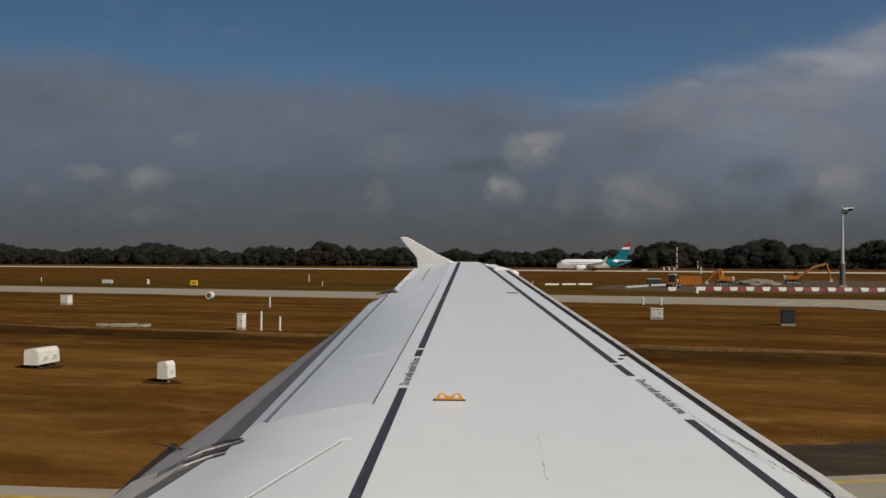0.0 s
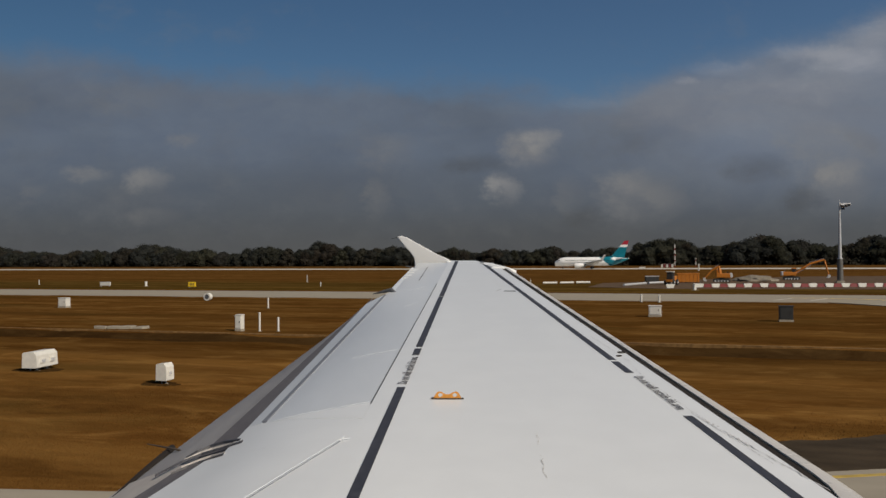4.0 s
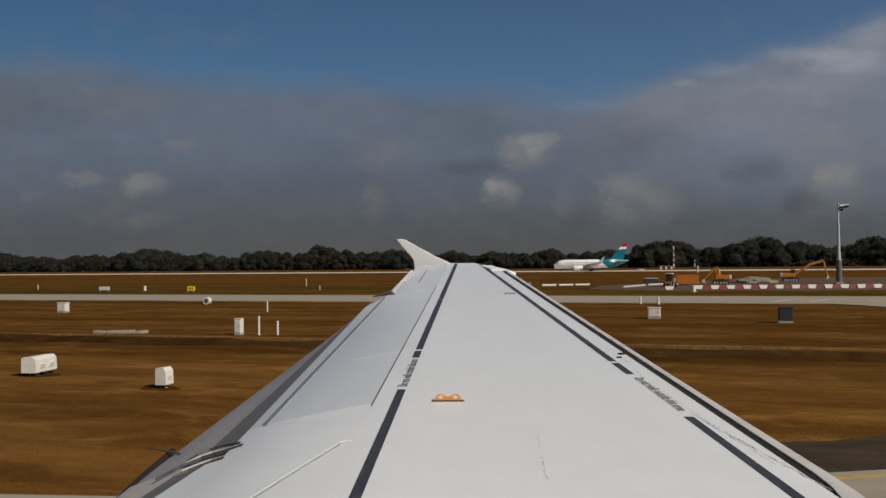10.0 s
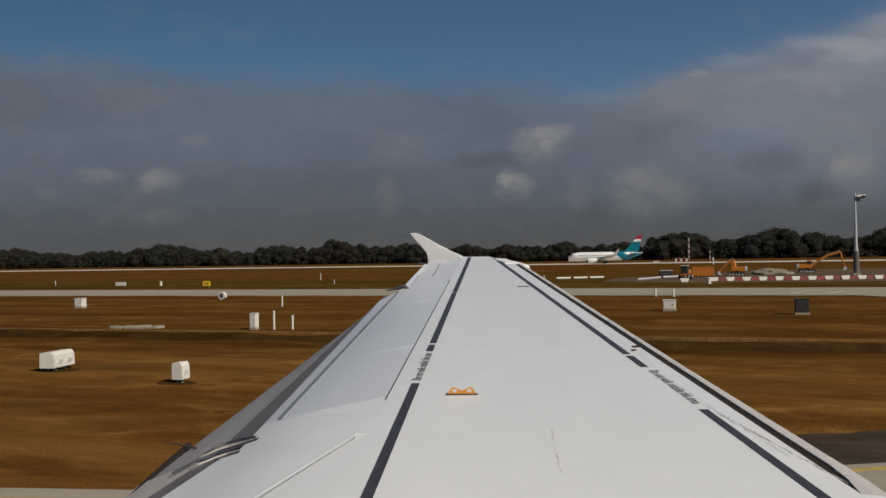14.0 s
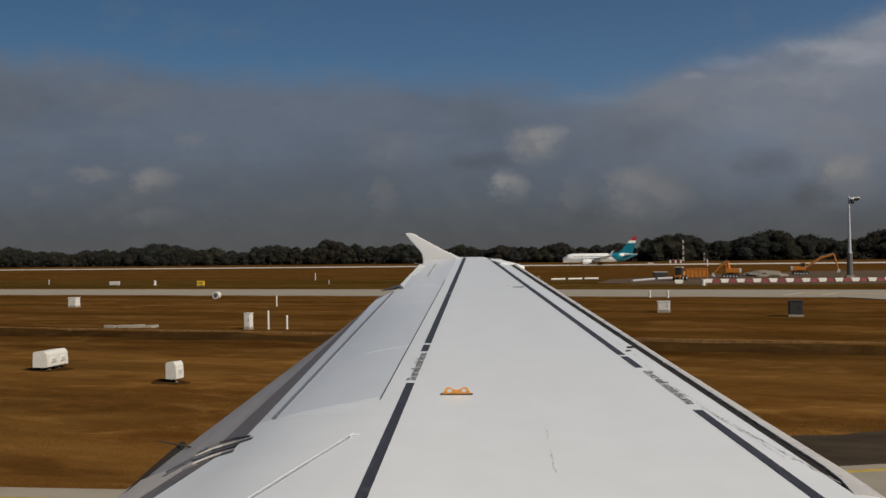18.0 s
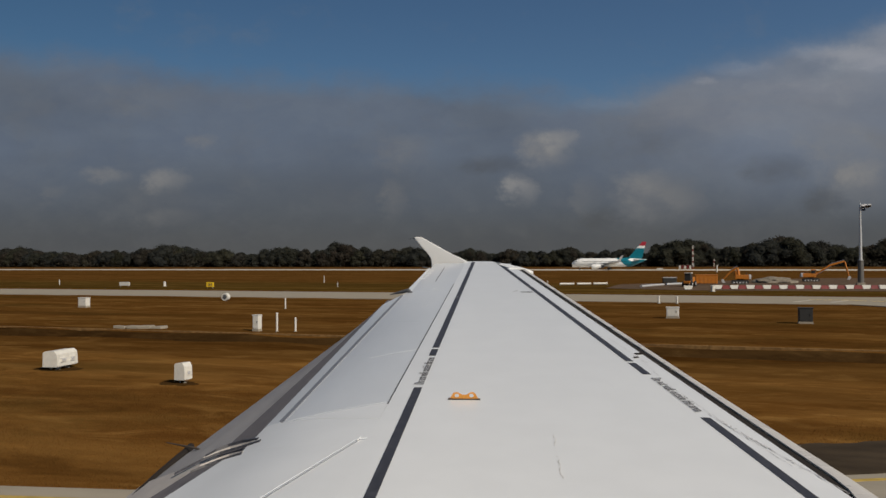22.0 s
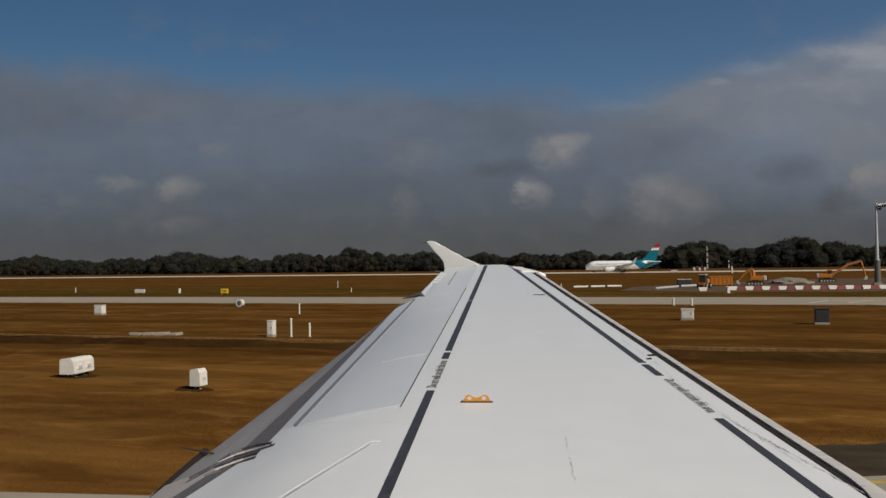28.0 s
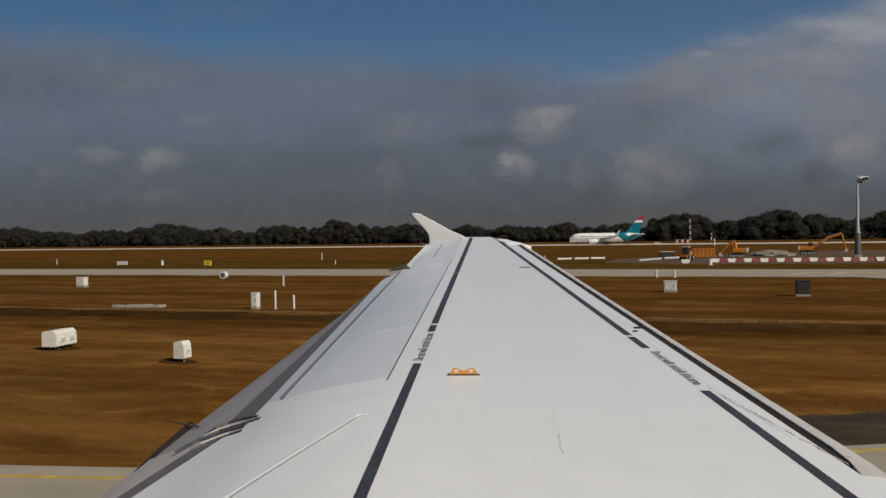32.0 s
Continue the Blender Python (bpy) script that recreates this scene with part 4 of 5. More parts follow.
    turn = radians(TURN)
    cx, cy, cz, r = -0.68, -2.23, 3.75, 1.98
    for k, (a, q) in enumerate(((-17, 0.25), (-15, 0.62), (-12, 0.9), (-8, 1.0), (12, 1.0), (15, 0.9), (17.5, 0.55), (18.8, 0.12))):
        ring.append([bm.verts.new((cx + a * math.cos(turn) + q * r * math.cos(t) * -math.sin(turn), cy + a * math.sin(turn) + q * r * math.cos(t) * math.cos(turn), cz + q * r * math.sin(t)))
                     for t in [j * math.tau / 28 for j in range(28)]])
    for a, b in zip(ring, ring[1:]):
        for j in range(28):
            bm.faces.new((a[j], b[j], b[(j + 1) % 28], a[(j + 1) % 28]))
    bm.faces.new(ring[0])
    bm.faces.new(ring[-1][::-1])
    bmesh.ops.recalc_face_normals(bm, faces=bm.faces[:])
    part("fuselage", bm, JET, craft, "plain white fuselage", smooth=True)
    for a, off in ((-1.5, 2.6), (-1.5, -2.6), (11.5, 0.0)):
        x = cx + a * math.cos(turn) - off * math.sin(turn)
        y = cy + a * math.sin(turn) + off * math.cos(turn)
        leg = part("landing_gear", tube([(x, y, 0.55), (x, y, 2.9)], 0.12, 12), METAL, craft, "grey landing gear leg")
        for side in (-0.3, 0.3):
            px, py = x - side * math.sin(turn), y + side * math.cos(turn)
            ground_z = 0.02 + x * math.tan(radians(LEAN))
            part("wheel", tube([(px + 0.17 * math.sin(turn), py - 0.17 * math.cos(turn), ground_z + 0.55), (px - 0.17 * math.sin(turn), py + 0.17 * math.cos(turn), ground_z + 0.55)],
                               0.55, 20), DARK, leg, "black rubber wheel")


build_aircraft()

# ---------------------------------------------------------------- trees along the far edge
def tree_kind(seed, height, spread):
    """Trunk with limbs and a crown of many leaf clumps, as two meshes."""
    rng = random.Random(seed)
    pieces = [tube([(0, 0, -0.3), (0.1, 0, height * 0.2), (-0.05, 0.1, height * 0.45), (0, 0, height * 0.8)], [0.035 * height, 0.028 * height, 0.02 * height, 0.004 * height], 7)]
    for k in range(6):
        a, z = rng.uniform(0, math.tau), height * rng.uniform(0.25, 0.6)
        d = spread * rng.uniform(0.4, 0.8)
        pieces.append(tube([(0, 0, z), (0.5 * d * math.cos(a), 0.5 * d * math.sin(a), z + 0.12 * height), (d * math.cos(a), d * math.sin(a), z + 0.22 * height)],
                           [0.012 * height, 0.009 * height, 0.003 * height], 5))
    trunk = join(*pieces)
    lobes = []
    for k in range(34):
        a, s = rng.uniform(0, math.tau), rng.random() ** 0.6
        z = rng.uniform(0.16, 0.90)
        wide = math.sin(min(1.0, 0.25 + z * 0.85) * math.pi) ** 0.6
        lobes.append((spread * s * wide * math.cos(a), spread * s * wide * math.sin(a), height * z, spread * rng.uniform(0.24, 0.42)))
    lobes.append((0, 0, height * 0.93, spread * 0.28))
    verts, faces = [], []
    for x, y, z, r in lobes:
        for k in range(230):
            d = Vector((rng.gauss(0, 1), rng.gauss(0, 1), rng.gauss(0, 1))).normalized() * r * rng.uniform(0.72, 1.14)
            p = Vector((x, y, z)) + d
            if p.z < 0.25:
                continue
            size = rng.uniform(0.14, 0.30)
            q = (d.normalized() * 0.5 + Vector((rng.gauss(0, 0.8), rng.gauss(0, 0.8), rng.gauss(0, 0.8)))).to_track_quat("Z", "Y").to_matrix() @ Euler((0, 0, rng.uniform(0, 6))).to_matrix()
            i = len(verts)
            for c in ((-1, -0.6, 0), (0.2, -1, 0.35), (1, 0.1, 0), (0.1, 0.9, -0.3)):
                verts.append(tuple(p + q @ (Vector(c) * size)))
            faces.append((i, i + 1, i + 2, i + 3))
        # dense foliage inside the lobe
        i, core = len(verts), r * 0.80
        for v in range(5):
            for u in range(8):
                p, q, e = math.pi * (v + 0.5) / 5, math.tau * (u + 0.5 * (v % 2)) / 8, core * rng.uniform(0.86, 1.1)
                verts.append((x + e * math.sin(p) * math.cos(q), y + e * math.sin(p) * math.sin(q), max(0.2, z + e * math.cos(p))))
        for v in range(4):
            for u in range(8):
                faces.append((i + v * 8 + u, i + v * 8 + (u + 1) % 8, i + v * 8 + 8 + (u + 1) % 8, i + v * 8 + 8 + u))
    crown = bpy.data.meshes.new("crown")
    crown.from_pydata(verts, [], faces)
    crown.materials.append(LEAF)
    return trunk, crown


def build_trees():
    rng = random.Random(21)
    kinds = []
    for k, (h, s) in enumerate(((10.0, 6.4), (11.5, 6.0), (9.0, 5.6), (12.5, 5.2), (10.5, 7.4), (8.0, 6.2), (11.0, 4.2), (9.5, 8.0))):
        root = thing("tree", field(-2000 - 20 * k, 900), "dark green leafy tree in the far wood", "tree", "trees along the airfield's edge")
        trunk, crown = tree_kind(50 + k, h, s)
        part("trunk", trunk, BARK, root)
        c = new("crown", crown)
        c.parent = root
        kinds.append((root, h))
    used = set()
    for row, (n0, gap) in enumerate(((498, 5.6), (507, 5.8), (520, 6.4))):
        a = -590.0
        while a < 160:
            # the wood's height along the airfield
            tall = 0.97 + 0.14 * math.sin(a * 0.045) + 0.11 * math.sin(a * 0.13 + 1)
            if a > -36:
                tall = 1.08 + 0.17 * math.sin((a + 36) * 0.11)
            elif -150 < a:
                tall = 0.78 + 0.10 * math.sin(a * 0.2)
            pick = rng.randrange(len(kinds))
            root, h = kinds[pick]
            scale = tall * 10.6 / h * rng.uniform(0.86, 1.14)
            m = field(a + rng.uniform(-2, 2), n0 + rng.uniform(-4, 4), 0.0, rng.uniform(0, 360))
            if pick in used:
                ob = copy_thing(root, m)
            else:
                used.add(pick)
                ob = root
                ob.matrix_world = m
            ob.scale = (scale * rng.uniform(1.0, 1.3), scale * rng.uniform(1.0, 1.3), scale)
            a += gap * rng.uniform(0.7, 1.3) * (1.25 if tall > 1.2 else 1.0)
    # undergrowth that closes the foot of the wood
    verts, faces = [], []
    for k in range(26000):
        a, n, z = rng.uniform(-620, 180), rng.uniform(488, 530), rng.uniform(0.0, 1.0) ** 1.3 * 5.5
        size = rng.uniform(0.4, 0.9)
        q = Euler((rng.uniform(0, 6), rng.uniform(0, 6), rng.uniform(0, 6))).to_matrix()
        i = len(verts)
        p = Vector((a, n, z * (0.75 + 0.25 * math.sin(a * 0.3))))
        for c in ((-1, -0.6, 0), (0.2, -1, 0.35), (1, 0.1, 0), (0.1, 0.9, -0.3)):
            verts.append(tuple(p + q @ (Vector(c) * size)))
        faces.append((i, i + 1, i + 2, i + 3))
    mesh = bpy.data.meshes.new("undergrowth")
    mesh.from_pydata(verts, [], faces)
    mesh.materials.append(LEAF)
    ob = new("undergrowth", mesh)
    ob.matrix_world = FIELD
    tagged(ob, "dense dark undergrowth at the foot of the wood", "bushes", kind="stuff")
    # far woods behind
    bm = bmesh.new()
    rows = [[], []]
    rng = random.Random(5)
    for k in range(700):
        a = -1500 + k * 4.6
        h = 8.5 + 2.0 * noise.noise(Vector((a * 0.03, 0, 0))) + rng.uniform(-1.0, 1.0) + (4.0 if a > -30 else 0.0)
        for r, (z, n) in enumerate(((0.0, 640), (h, 655))):
            rows[r].append(bm.verts.new((a, n + rng.uniform(-6, 6), z)))
    for k in range(699):
        bm.faces.new((rows[0][k], rows[0][k + 1], rows[1][k + 1], rows[1][k]))
    ob = linked("backdrop", bm, LEAF)
    ob.matrix_world = FIELD
    tagged(ob, "distant dark woodland", "woods", kind="structure")


build_trees()

# ---------------------------------------------------------------- the taxiing airliner
def build_airliner():
    """A twin-jet on the far runway, nose towards lower a; x runs from nose to tail."""
    jet = thing("airliner", field(-44.5, 350.0, 0.10) @ Matrix.Scale(0.92, 4), "white twin-jet airliner with a teal tail, on the far runway", "airplane")
    stations = [(0.0, 2.75, 0.05), (0.5, 2.80, 0.62), (1.4, 2.95, 1.12), (2.8, 3.15, 1.62), (4.6, 3.25, 1.88), (24.0, 3.25, 1.88), (27.0, 3.55, 1.55), (30.0, 3.95, 0.95), (33.0, 4.30, 0.25)]
    bm = bmesh.new()
    rings = []
    for x, z, r in stations:
        rings.append([bm.verts.new((x - 16.5, r * math.cos(t), z + r * 1.03 * math.sin(t))) for t in [k * math.tau / 28 for k in range(28)]])
    for a, b in zip(rings, rings[1:]):
        for k in range(28):
            bm.faces.new((a[k], a[(k + 1) % 28], b[(k + 1) % 28], b[k]))
    bm.faces.new(rings[0])
    bm.faces.new(rings[-1])
    bmesh.ops.recalc_face_normals(bm, faces=bm.faces[:])
    body = part("fuselage", bm, JET, jet, "white fuselage", smooth=True)
    # teal rear cone, a skin just outside the white
    bm = bmesh.new()
    rings = []
    for x, z, r, lean in ((22.8, 3.25, 1.90, 2.4), (24.6, 3.28, 1.90, 1.6), (27.0, 3.55, 1.57, 0.9), (30.0, 3.95, 0.97, 0.3), (33.02, 4.30, 0.27, 0)):
        rings.append([bm.verts.new((x - 16.5 - lean * math.sin(t), r * math.cos(t), z + r * 1.03 * math.sin(t))) for t in [k * math.tau / 28 for k in range(28)]])
    for a, b in zip(rings, rings[1:]):
        for k in range(28):
            bm.faces.new((a[k], a[(k + 1) % 28], b[(k + 1) % 28], b[k]))
    bmesh.ops.recalc_face_normals(bm, faces=bm.faces[:])
    part("tail_cone", bm, TEAL, jet, "teal painted tail cone", smooth=True)
    # cabin windows and cockpit panes on the near side
    for k in range(30):
        part("window", box(0.26, 0.03, 0.36, (-11.0 + k * 0.66, -1.86, 3.72), 0.0), WINDOW, body)
    for x, y, turn in ((-14.6, -0.95, 35), (-15.15, -0.45, 60), (-14.0, -1.25, 20)):
        part("cockpit_pane", box(0.55, 0.05, 0.42, (x, y - 0.1, 3.85), 0.01, (0, 0, turn)), WINDOW, body)
    # fin in three bands: teal foot, white middle, red top
    lead, rear = lambda z: 8.6 + (z - 4.9) * 0.86, lambda z: 14.9 + (z - 4.9) * 0.26
    for z0, z1, mat in ((4.2, 9.6, TEAL), (9.6, 10.7, JET), (10.7, 12.5, RED)):
        part("fin", prism([(lead(z0), z0), (rear(z0), z0), (rear(z1), z1), (lead(z1), z1)], 0.32), mat, jet, "tail fin band")
    part("dorsal_fin", prism([(4.6, 5.05), (9.5, 4.9), (9.7, 6.0), (8.9, 5.6)], 0.2), TEAL, jet)
    for side in (-1, 1):
        part("stabiliser", prism([(11.3, side * 0.6), (14.4, side * 0.6), (16.4, side * 6.9), (15.0, side * 6.9)], 0.22, "z"), JET, jet).location.z = 4.6
        wing = part("wing", prism([(-6.2, side * 1.4), (3.2, side * 1.4), (4.3, side * 5.6), (7.4, side * 16.2), (5.9, side * 16.6), (0.0, side * 6.0)], 0.28, "z"), GRIME, jet, "grey swept wing")
        wing.matrix_basis = pose(0, 0, 2.45, 5 * side, 0, 0)
        part("winglet", prism([(5.9, 0.0), (7.4, 0.0), (8.6, 2.4), (7.9, 2.4)], 0.12), JET, jet, "white upswept winglet").matrix_basis = pose(0, side * 16.5, 3.9, -14 * side, 0, 0)
        pod = part("engine", tube([(-6.6, side * 4.9, 1.45), (-6.2, side * 4.9, 1.45), (-4.6, side * 4.9, 1.45), (-2.6, side * 4.9, 1.55)], [0.88, 1.05, 1.05, 0.62], 20), JET, jet, "white engine pod", smooth=True)
        part("intake", tube([(-6.62, side * 4.9, 1.45), (-6.55, side * 4.9, 1.45)], 0.75, 18), DARK, pod)
        part("pylon", prism([(-4.8, 2.2), (-1.0, 2.3), (-2.4, 2.7), (-4.4, 2.7)], 0.3), JET, jet).location.y = side * 4.9
    for x, y, r in ((0.6, -2.9, 0.55), (0.6, 2.9, 0.55), (-12.8, 0.0, 0.36)):
        leg = part("landing_gear", tube([(x, y, r), (x, y, 2.4)], 0.13, 8), METAL, jet)
        for d in (-0.35, 0.35):
            part("wheel", tube([(x, y + d - 0.15, r), (x, y + d + 0.15, r)], r, 16), DARK, leg, "black wheel")


build_airliner()


# ---------------------------------------------------------------- far navigation mast and markers
def build_lattice(a, n, height, width, z=0.0):
    mast = thing("lattice_mast", field(a, n, z), "thin red and white lattice mast beyond the runway", "mast")
    bands = int(height / 0.85)
    for k in range(bands):
        z0, z1 = k * height / bands, (k + 1) * height / bands
        h = width / 2
        paint = PLASTIC_RED if k % 3 == 0 else PLASTIC_WHITE
        for x, y in ((-h, -h), (h, -h), (h, h), (-h, h)):
            part("upright", tube([(x, y, z0), (x, y, z1)], 0.055, 5), paint, mast)
        part("brace", tube([(-h, -h, z0), (h, -h, z1)], 0.04, 5), paint, mast)
        part("brace", tube([(h, h, z0), (-h, h, z1)], 0.04, 5), paint, mast)
        part("brace", tube([(-h, -h, z1), (h, -h, z1)], 0.04, 5), paint, mast)
    return mast


build_lattice(-12.1, 394.0, 10.6, 0.50)
build_lattice(-3.0, 396.0, 4.4, 0.4)
for k in range(5):
    hut = thing("equipment_cabinet", field(-17.8 + k * 1.15, 393.5, 0), "small red and white equipment cabinet by the mast", "cabinet", "cabinets by the lattice mast")
    part("body", box(0.8, 0.8, 1.5 + 0.2 * (k % 2), (0, 0, 0.75 + 0.1 * (k % 2)), 0.03), PLASTIC_RED if k % 2 else PLASTIC_WHITE, hut)
    part("roof", box(0.92, 0.92, 0.08, (0, 0, 1.56 + 0.2 * (k % 2)), 0.02), PLASTIC_WHITE if k % 2 else PLASTIC_RED, hut)
shed = thing("shed", field(-75.0, 470.0), "low pale shed before the wood", "shed")
part("wall", box(9, 4, 2.4, (0, 0, 1.2), 0.02), PLASTIC_WHITE, shed)
part("roof", prism([(-4.8, 2.4), (4.8, 2.4), (4.6, 2.7), (-4.6, 2.7)], 4.6), SOIL, shed)


# ---------------------------------------------------------------- small airfield furniture
def sign_board(a, n, width, height, material, label, turn=0.0, bars=3):
    s = thing("taxiway_sign", field(a, n, 0.0, turn), label, "sign")
    panel = part("panel", box(width, 0.16, height, (0, 0, 0.22 + height / 2), 0.02), material, s)
    for x in (-width * 0.38, width * 0.38):
        part("leg", tube([(x, 0, 0), (x, 0, 0.24)], 0.035, 8), POLE, s)
    for k in range(bars):
        part("mark", box(width * 0.11, 0.012, height * 0.5, ((k - (bars - 1) / 2) * width * 0.22, -0.084, 0.22 + height / 2)), MARK, panel)
    return s


sign_board(-79.1, 117.0, 1.35, 0.75, YELLOW, "yellow taxiway sign with dark marks beyond the taxiway")
sign_board(-98.0, 119.5, 2.1, 0.62, PLASTIC_WHITE, "white low sign board in the grass", bars=0)
sign_board(-21.5, 318.0, 2.2, 0.9, PLASTIC_WHITE, "white low sign board in the grass", bars=0)


def edge_light(a, n, height=0.9, wide=0.16, label="small white marker post in the grass", material=None):
    s = thing("marker_post", field(a, n, 0.0), label, "marker", "marker posts")
    part("post", tube([(0, 0, 0), (0, 0, height)], wide / 2, 10), material or PLASTIC_WHITE, s)
    part("cap", tube([(0, 0, height), (0, 0, height + 0.06)], [wide * 0.62, wide * 0.35], 10), material or PLASTIC_WHITE, s)
    part("base", tube([(0, 0, 0.0), (0, 0, 0.05)], wide * 0.9, 10), CONCRETE, s)


for a, n, h, w in ((-92.7, 123.4, 0.8, 0.42), (-61.0, 127.0, 0.7, 0.12), (-1.1, 120.0, 0.85, 0.5), (-120.0, 128.0, 0.9, 0.14), (-26.0, 130.0, 1.1, 0.13), (-6.0, 87.0, 0.7, 0.2),
                   (-4.2, 86.5, 0.7, 0.2), (-75.0, 150.0, 1.4, 0.14), (-1.3, 294.8, 2.3, 0.45)):
    edge_light(a, n, h, w)
for a, n, h in ((-26.6, 46.6, 1.15), (-25.4, 46.8, 0.85), (-38.5, 69.0, 0.95)):
    edge_light(a, n, h, 0.13, "slim white stake in the grass")


def kiosk(a, n, w, d, h, material, label, turn=0.0):
    s = thing("utility_cabinet", field(a, n, 0.0, turn), label, "cabinet")
    part("plinth", box(w * 1.06, d * 1.06, 0.2, (0, 0, 0.06), 0.01), CONCRETE, s)
    body = part("body", box(w, d, h, (0, 0, 0.16 + h / 2), 0.015), material, s)
    door = part("door", box(w * 0.86, 0.02, h * 0.86, (0, -d / 2 - 0.008, 0.16 + h / 2), 0.005), material, body)
    part("handle", box(0.03, 0.03, 0.14, (w * 0.3, -d / 2 - 0.03, 0.2 + h / 2), 0.006), DARK, door)
    part("roof", box(w * 1.1, d * 1.1, 0.06, (0, 0, 0.19 + h), 0.015), material, s)


kiosk(-3.5, 65.5, 0.9, 0.6, 0.65, PLASTIC_WHITE, "white utility cabinet standing in the dry grass")
kiosk(-58.7, 65.8, 0.9, 0.6, 0.75, PLASTIC_WHITE, "white utility cabinet standing in the dry grass")
kiosk(5.5, 62.5, 0.9, 0.6, 0.9, DARK, "dark grey utility cabinet in the grass")
kiosk(-27.9, 46.4, 0.42, 0.42, 0.85, PLASTIC_WHITE, "narrow white box beside the ditch")

slab_thing = thing("concrete_slab", field(-36.4, 45.9, 0.0, 4), "pale concrete slab lying at the ditch's edge", "slab")
for k in range(4):
    part("slab_piece", box(0.86 - 0.1 * (k % 2), 0.62 + 0.07 * k, 0.20, (-1.4 + k * 0.93, 0.06 * (k % 2), 0.10 + 0.02 * (k % 3)), 0.03, (2 * k - 3, 3 - 2 * k, 4 * (k % 3))), CONCRETE, slab_thing)

# round drum marker
drum = thing("drum", field(-52.7, 81.0, 0.0), "round pale drum lying in the grass", "drum")
part("shell", tube([(0, -0.25, 0.42), (0, 0.25, 0.42)], 0.42, 24), PLASTIC_WHITE, drum)
part("face", tube([(0, -0.262, 0.42), (0, -0.25, 0.42)], 0.27, 20), SEAL, drum)


# ---------------------------------------------------------------- approach light units
def light_unit(a, n, lamps, turn, label, size=(1, 1, 1)):
    """White housing on short legs with round feet and a lens opening for each lamp."""
    s = thing("approach_light_unit", field(a, n, 0.0, turn) @ Matrix.Diagonal((*size, 1)), label, "light unit", "approach light units")
    length = 0.62 * lamps + 0.14
    outline = [(-0.34, 0.13), (-0.33, 0.72), (-0.27, 0.77), (0.20, 0.80), (0.33, 0.66), (0.36, 0.16), (0.30, 0.13)]
    bm = prism(outline, length)
    bmesh.ops.bevel(bm, geom=bm.edges[:], offset=0.012, segments=2, affect="EDGES")
    body = part("housing", bm, PLASTIC_WHITE, s, "white metal housing")
    for k in range(lamps):
        y = (k - (lamps - 1) / 2) * 0.62
        part("lens_hood", box(0.05, 0.34, 0.20, (0.355, y, 0.42), 0.012), PLASTIC_WHITE, body)
        part("lens", box(0.02, 0.24, 0.11, (0.385, y, 0.42), 0.004), GRIME, body)
        part("leg", tube([(0.1, y, 0.0), (0.1, y, 0.16)], 0.03, 10), POLE, s)
        part("foot", tube([(0.1, y, 0.0), (0.1, y, 0.035)], [0.13, 0.11], 16), CONCRETE, s)
        part("leg", tube([(-0.2, y, 0.0), (-0.2, y, 0.16)], 0.03, 10), POLE, s)


light_unit(-26.3, 28.1, 2, 8, "long white approach light unit on short legs in the grass")
light_unit(-18.8, 26.1, 1, 0, "single white approach light box on legs in the grass", (0.66, 0.62, 0.96))


def bare_patch(a, n, long, wide, seed):
    """Scorched earth where the mower keeps off."""
    ring = []
    for k in range(40):
        q = k * math.tau / 40
        r = 1 + 0.35 * noise.noise(Vector((math.cos(q) * 1.6, math.sin(q) * 1.6, seed))) + 0.18 * noise.noise(Vector((math.cos(q) * 5, math.sin(q) * 5, seed)))
        ring.append((long * r * math.cos(q), wide * r * math.sin(q)))
    ob = linked("bare_patch", prism(ring, 0.03, "z"), BANK)
    ob.matrix_world = field(a, n, 0.0)
    tagged(ob, "dark bare earth round a light unit", "soil", kind="structure")


bare_patch(-26.2, 27.9, 1.05, 0.62, 1.0)
bare_patch(-18.95, 25.95, 0.75, 0.50, 4.0)


# ---------------------------------------------------------------- works site beyond the taxiway
soil = linked("soil_patch", prism([(-17, 130), (-5, 124), (28, 127), (66, 134), (72, 190), (48, 215), (20, 205), (0, 178), (-9, 162), (-17, 150)], 0.06, "z"), SOIL)
soil.matrix_world = FIELD @ pose(0, 0, 0.0)
tagged(soil, "bare reddish soil of the works site", "soil", kind="structure")


def barrier_block(red):
    """Hollow plastic block: the red ones taper upwards, the white ones downwards between them."""
    if red:
        bm = prism([(-0.60, 0.0), (0.60, 0.0), (0.60, 0.08), (0.50, 0.46), (0.44, 0.52), (-0.44, 0.52), (-0.50, 0.46), (-0.60, 0.08)], 0.40)
    else:
        bm = prism([(-0.46, 0.0), (0.46, 0.0), (0.50, 0.10), (0.62, 0.46), (0.62, 0.56), (-0.62, 0.56), (-0.62, 0.46), (-0.50, 0.10)], 0.44)
    for v in bm.verts:
        if v.co.z > 0.25:
            v.co.y *= 0.6
    bmesh.ops.bevel(bm, geom=bm.edges[:], offset=0.025, segments=1, affect="EDGES")
    return bm


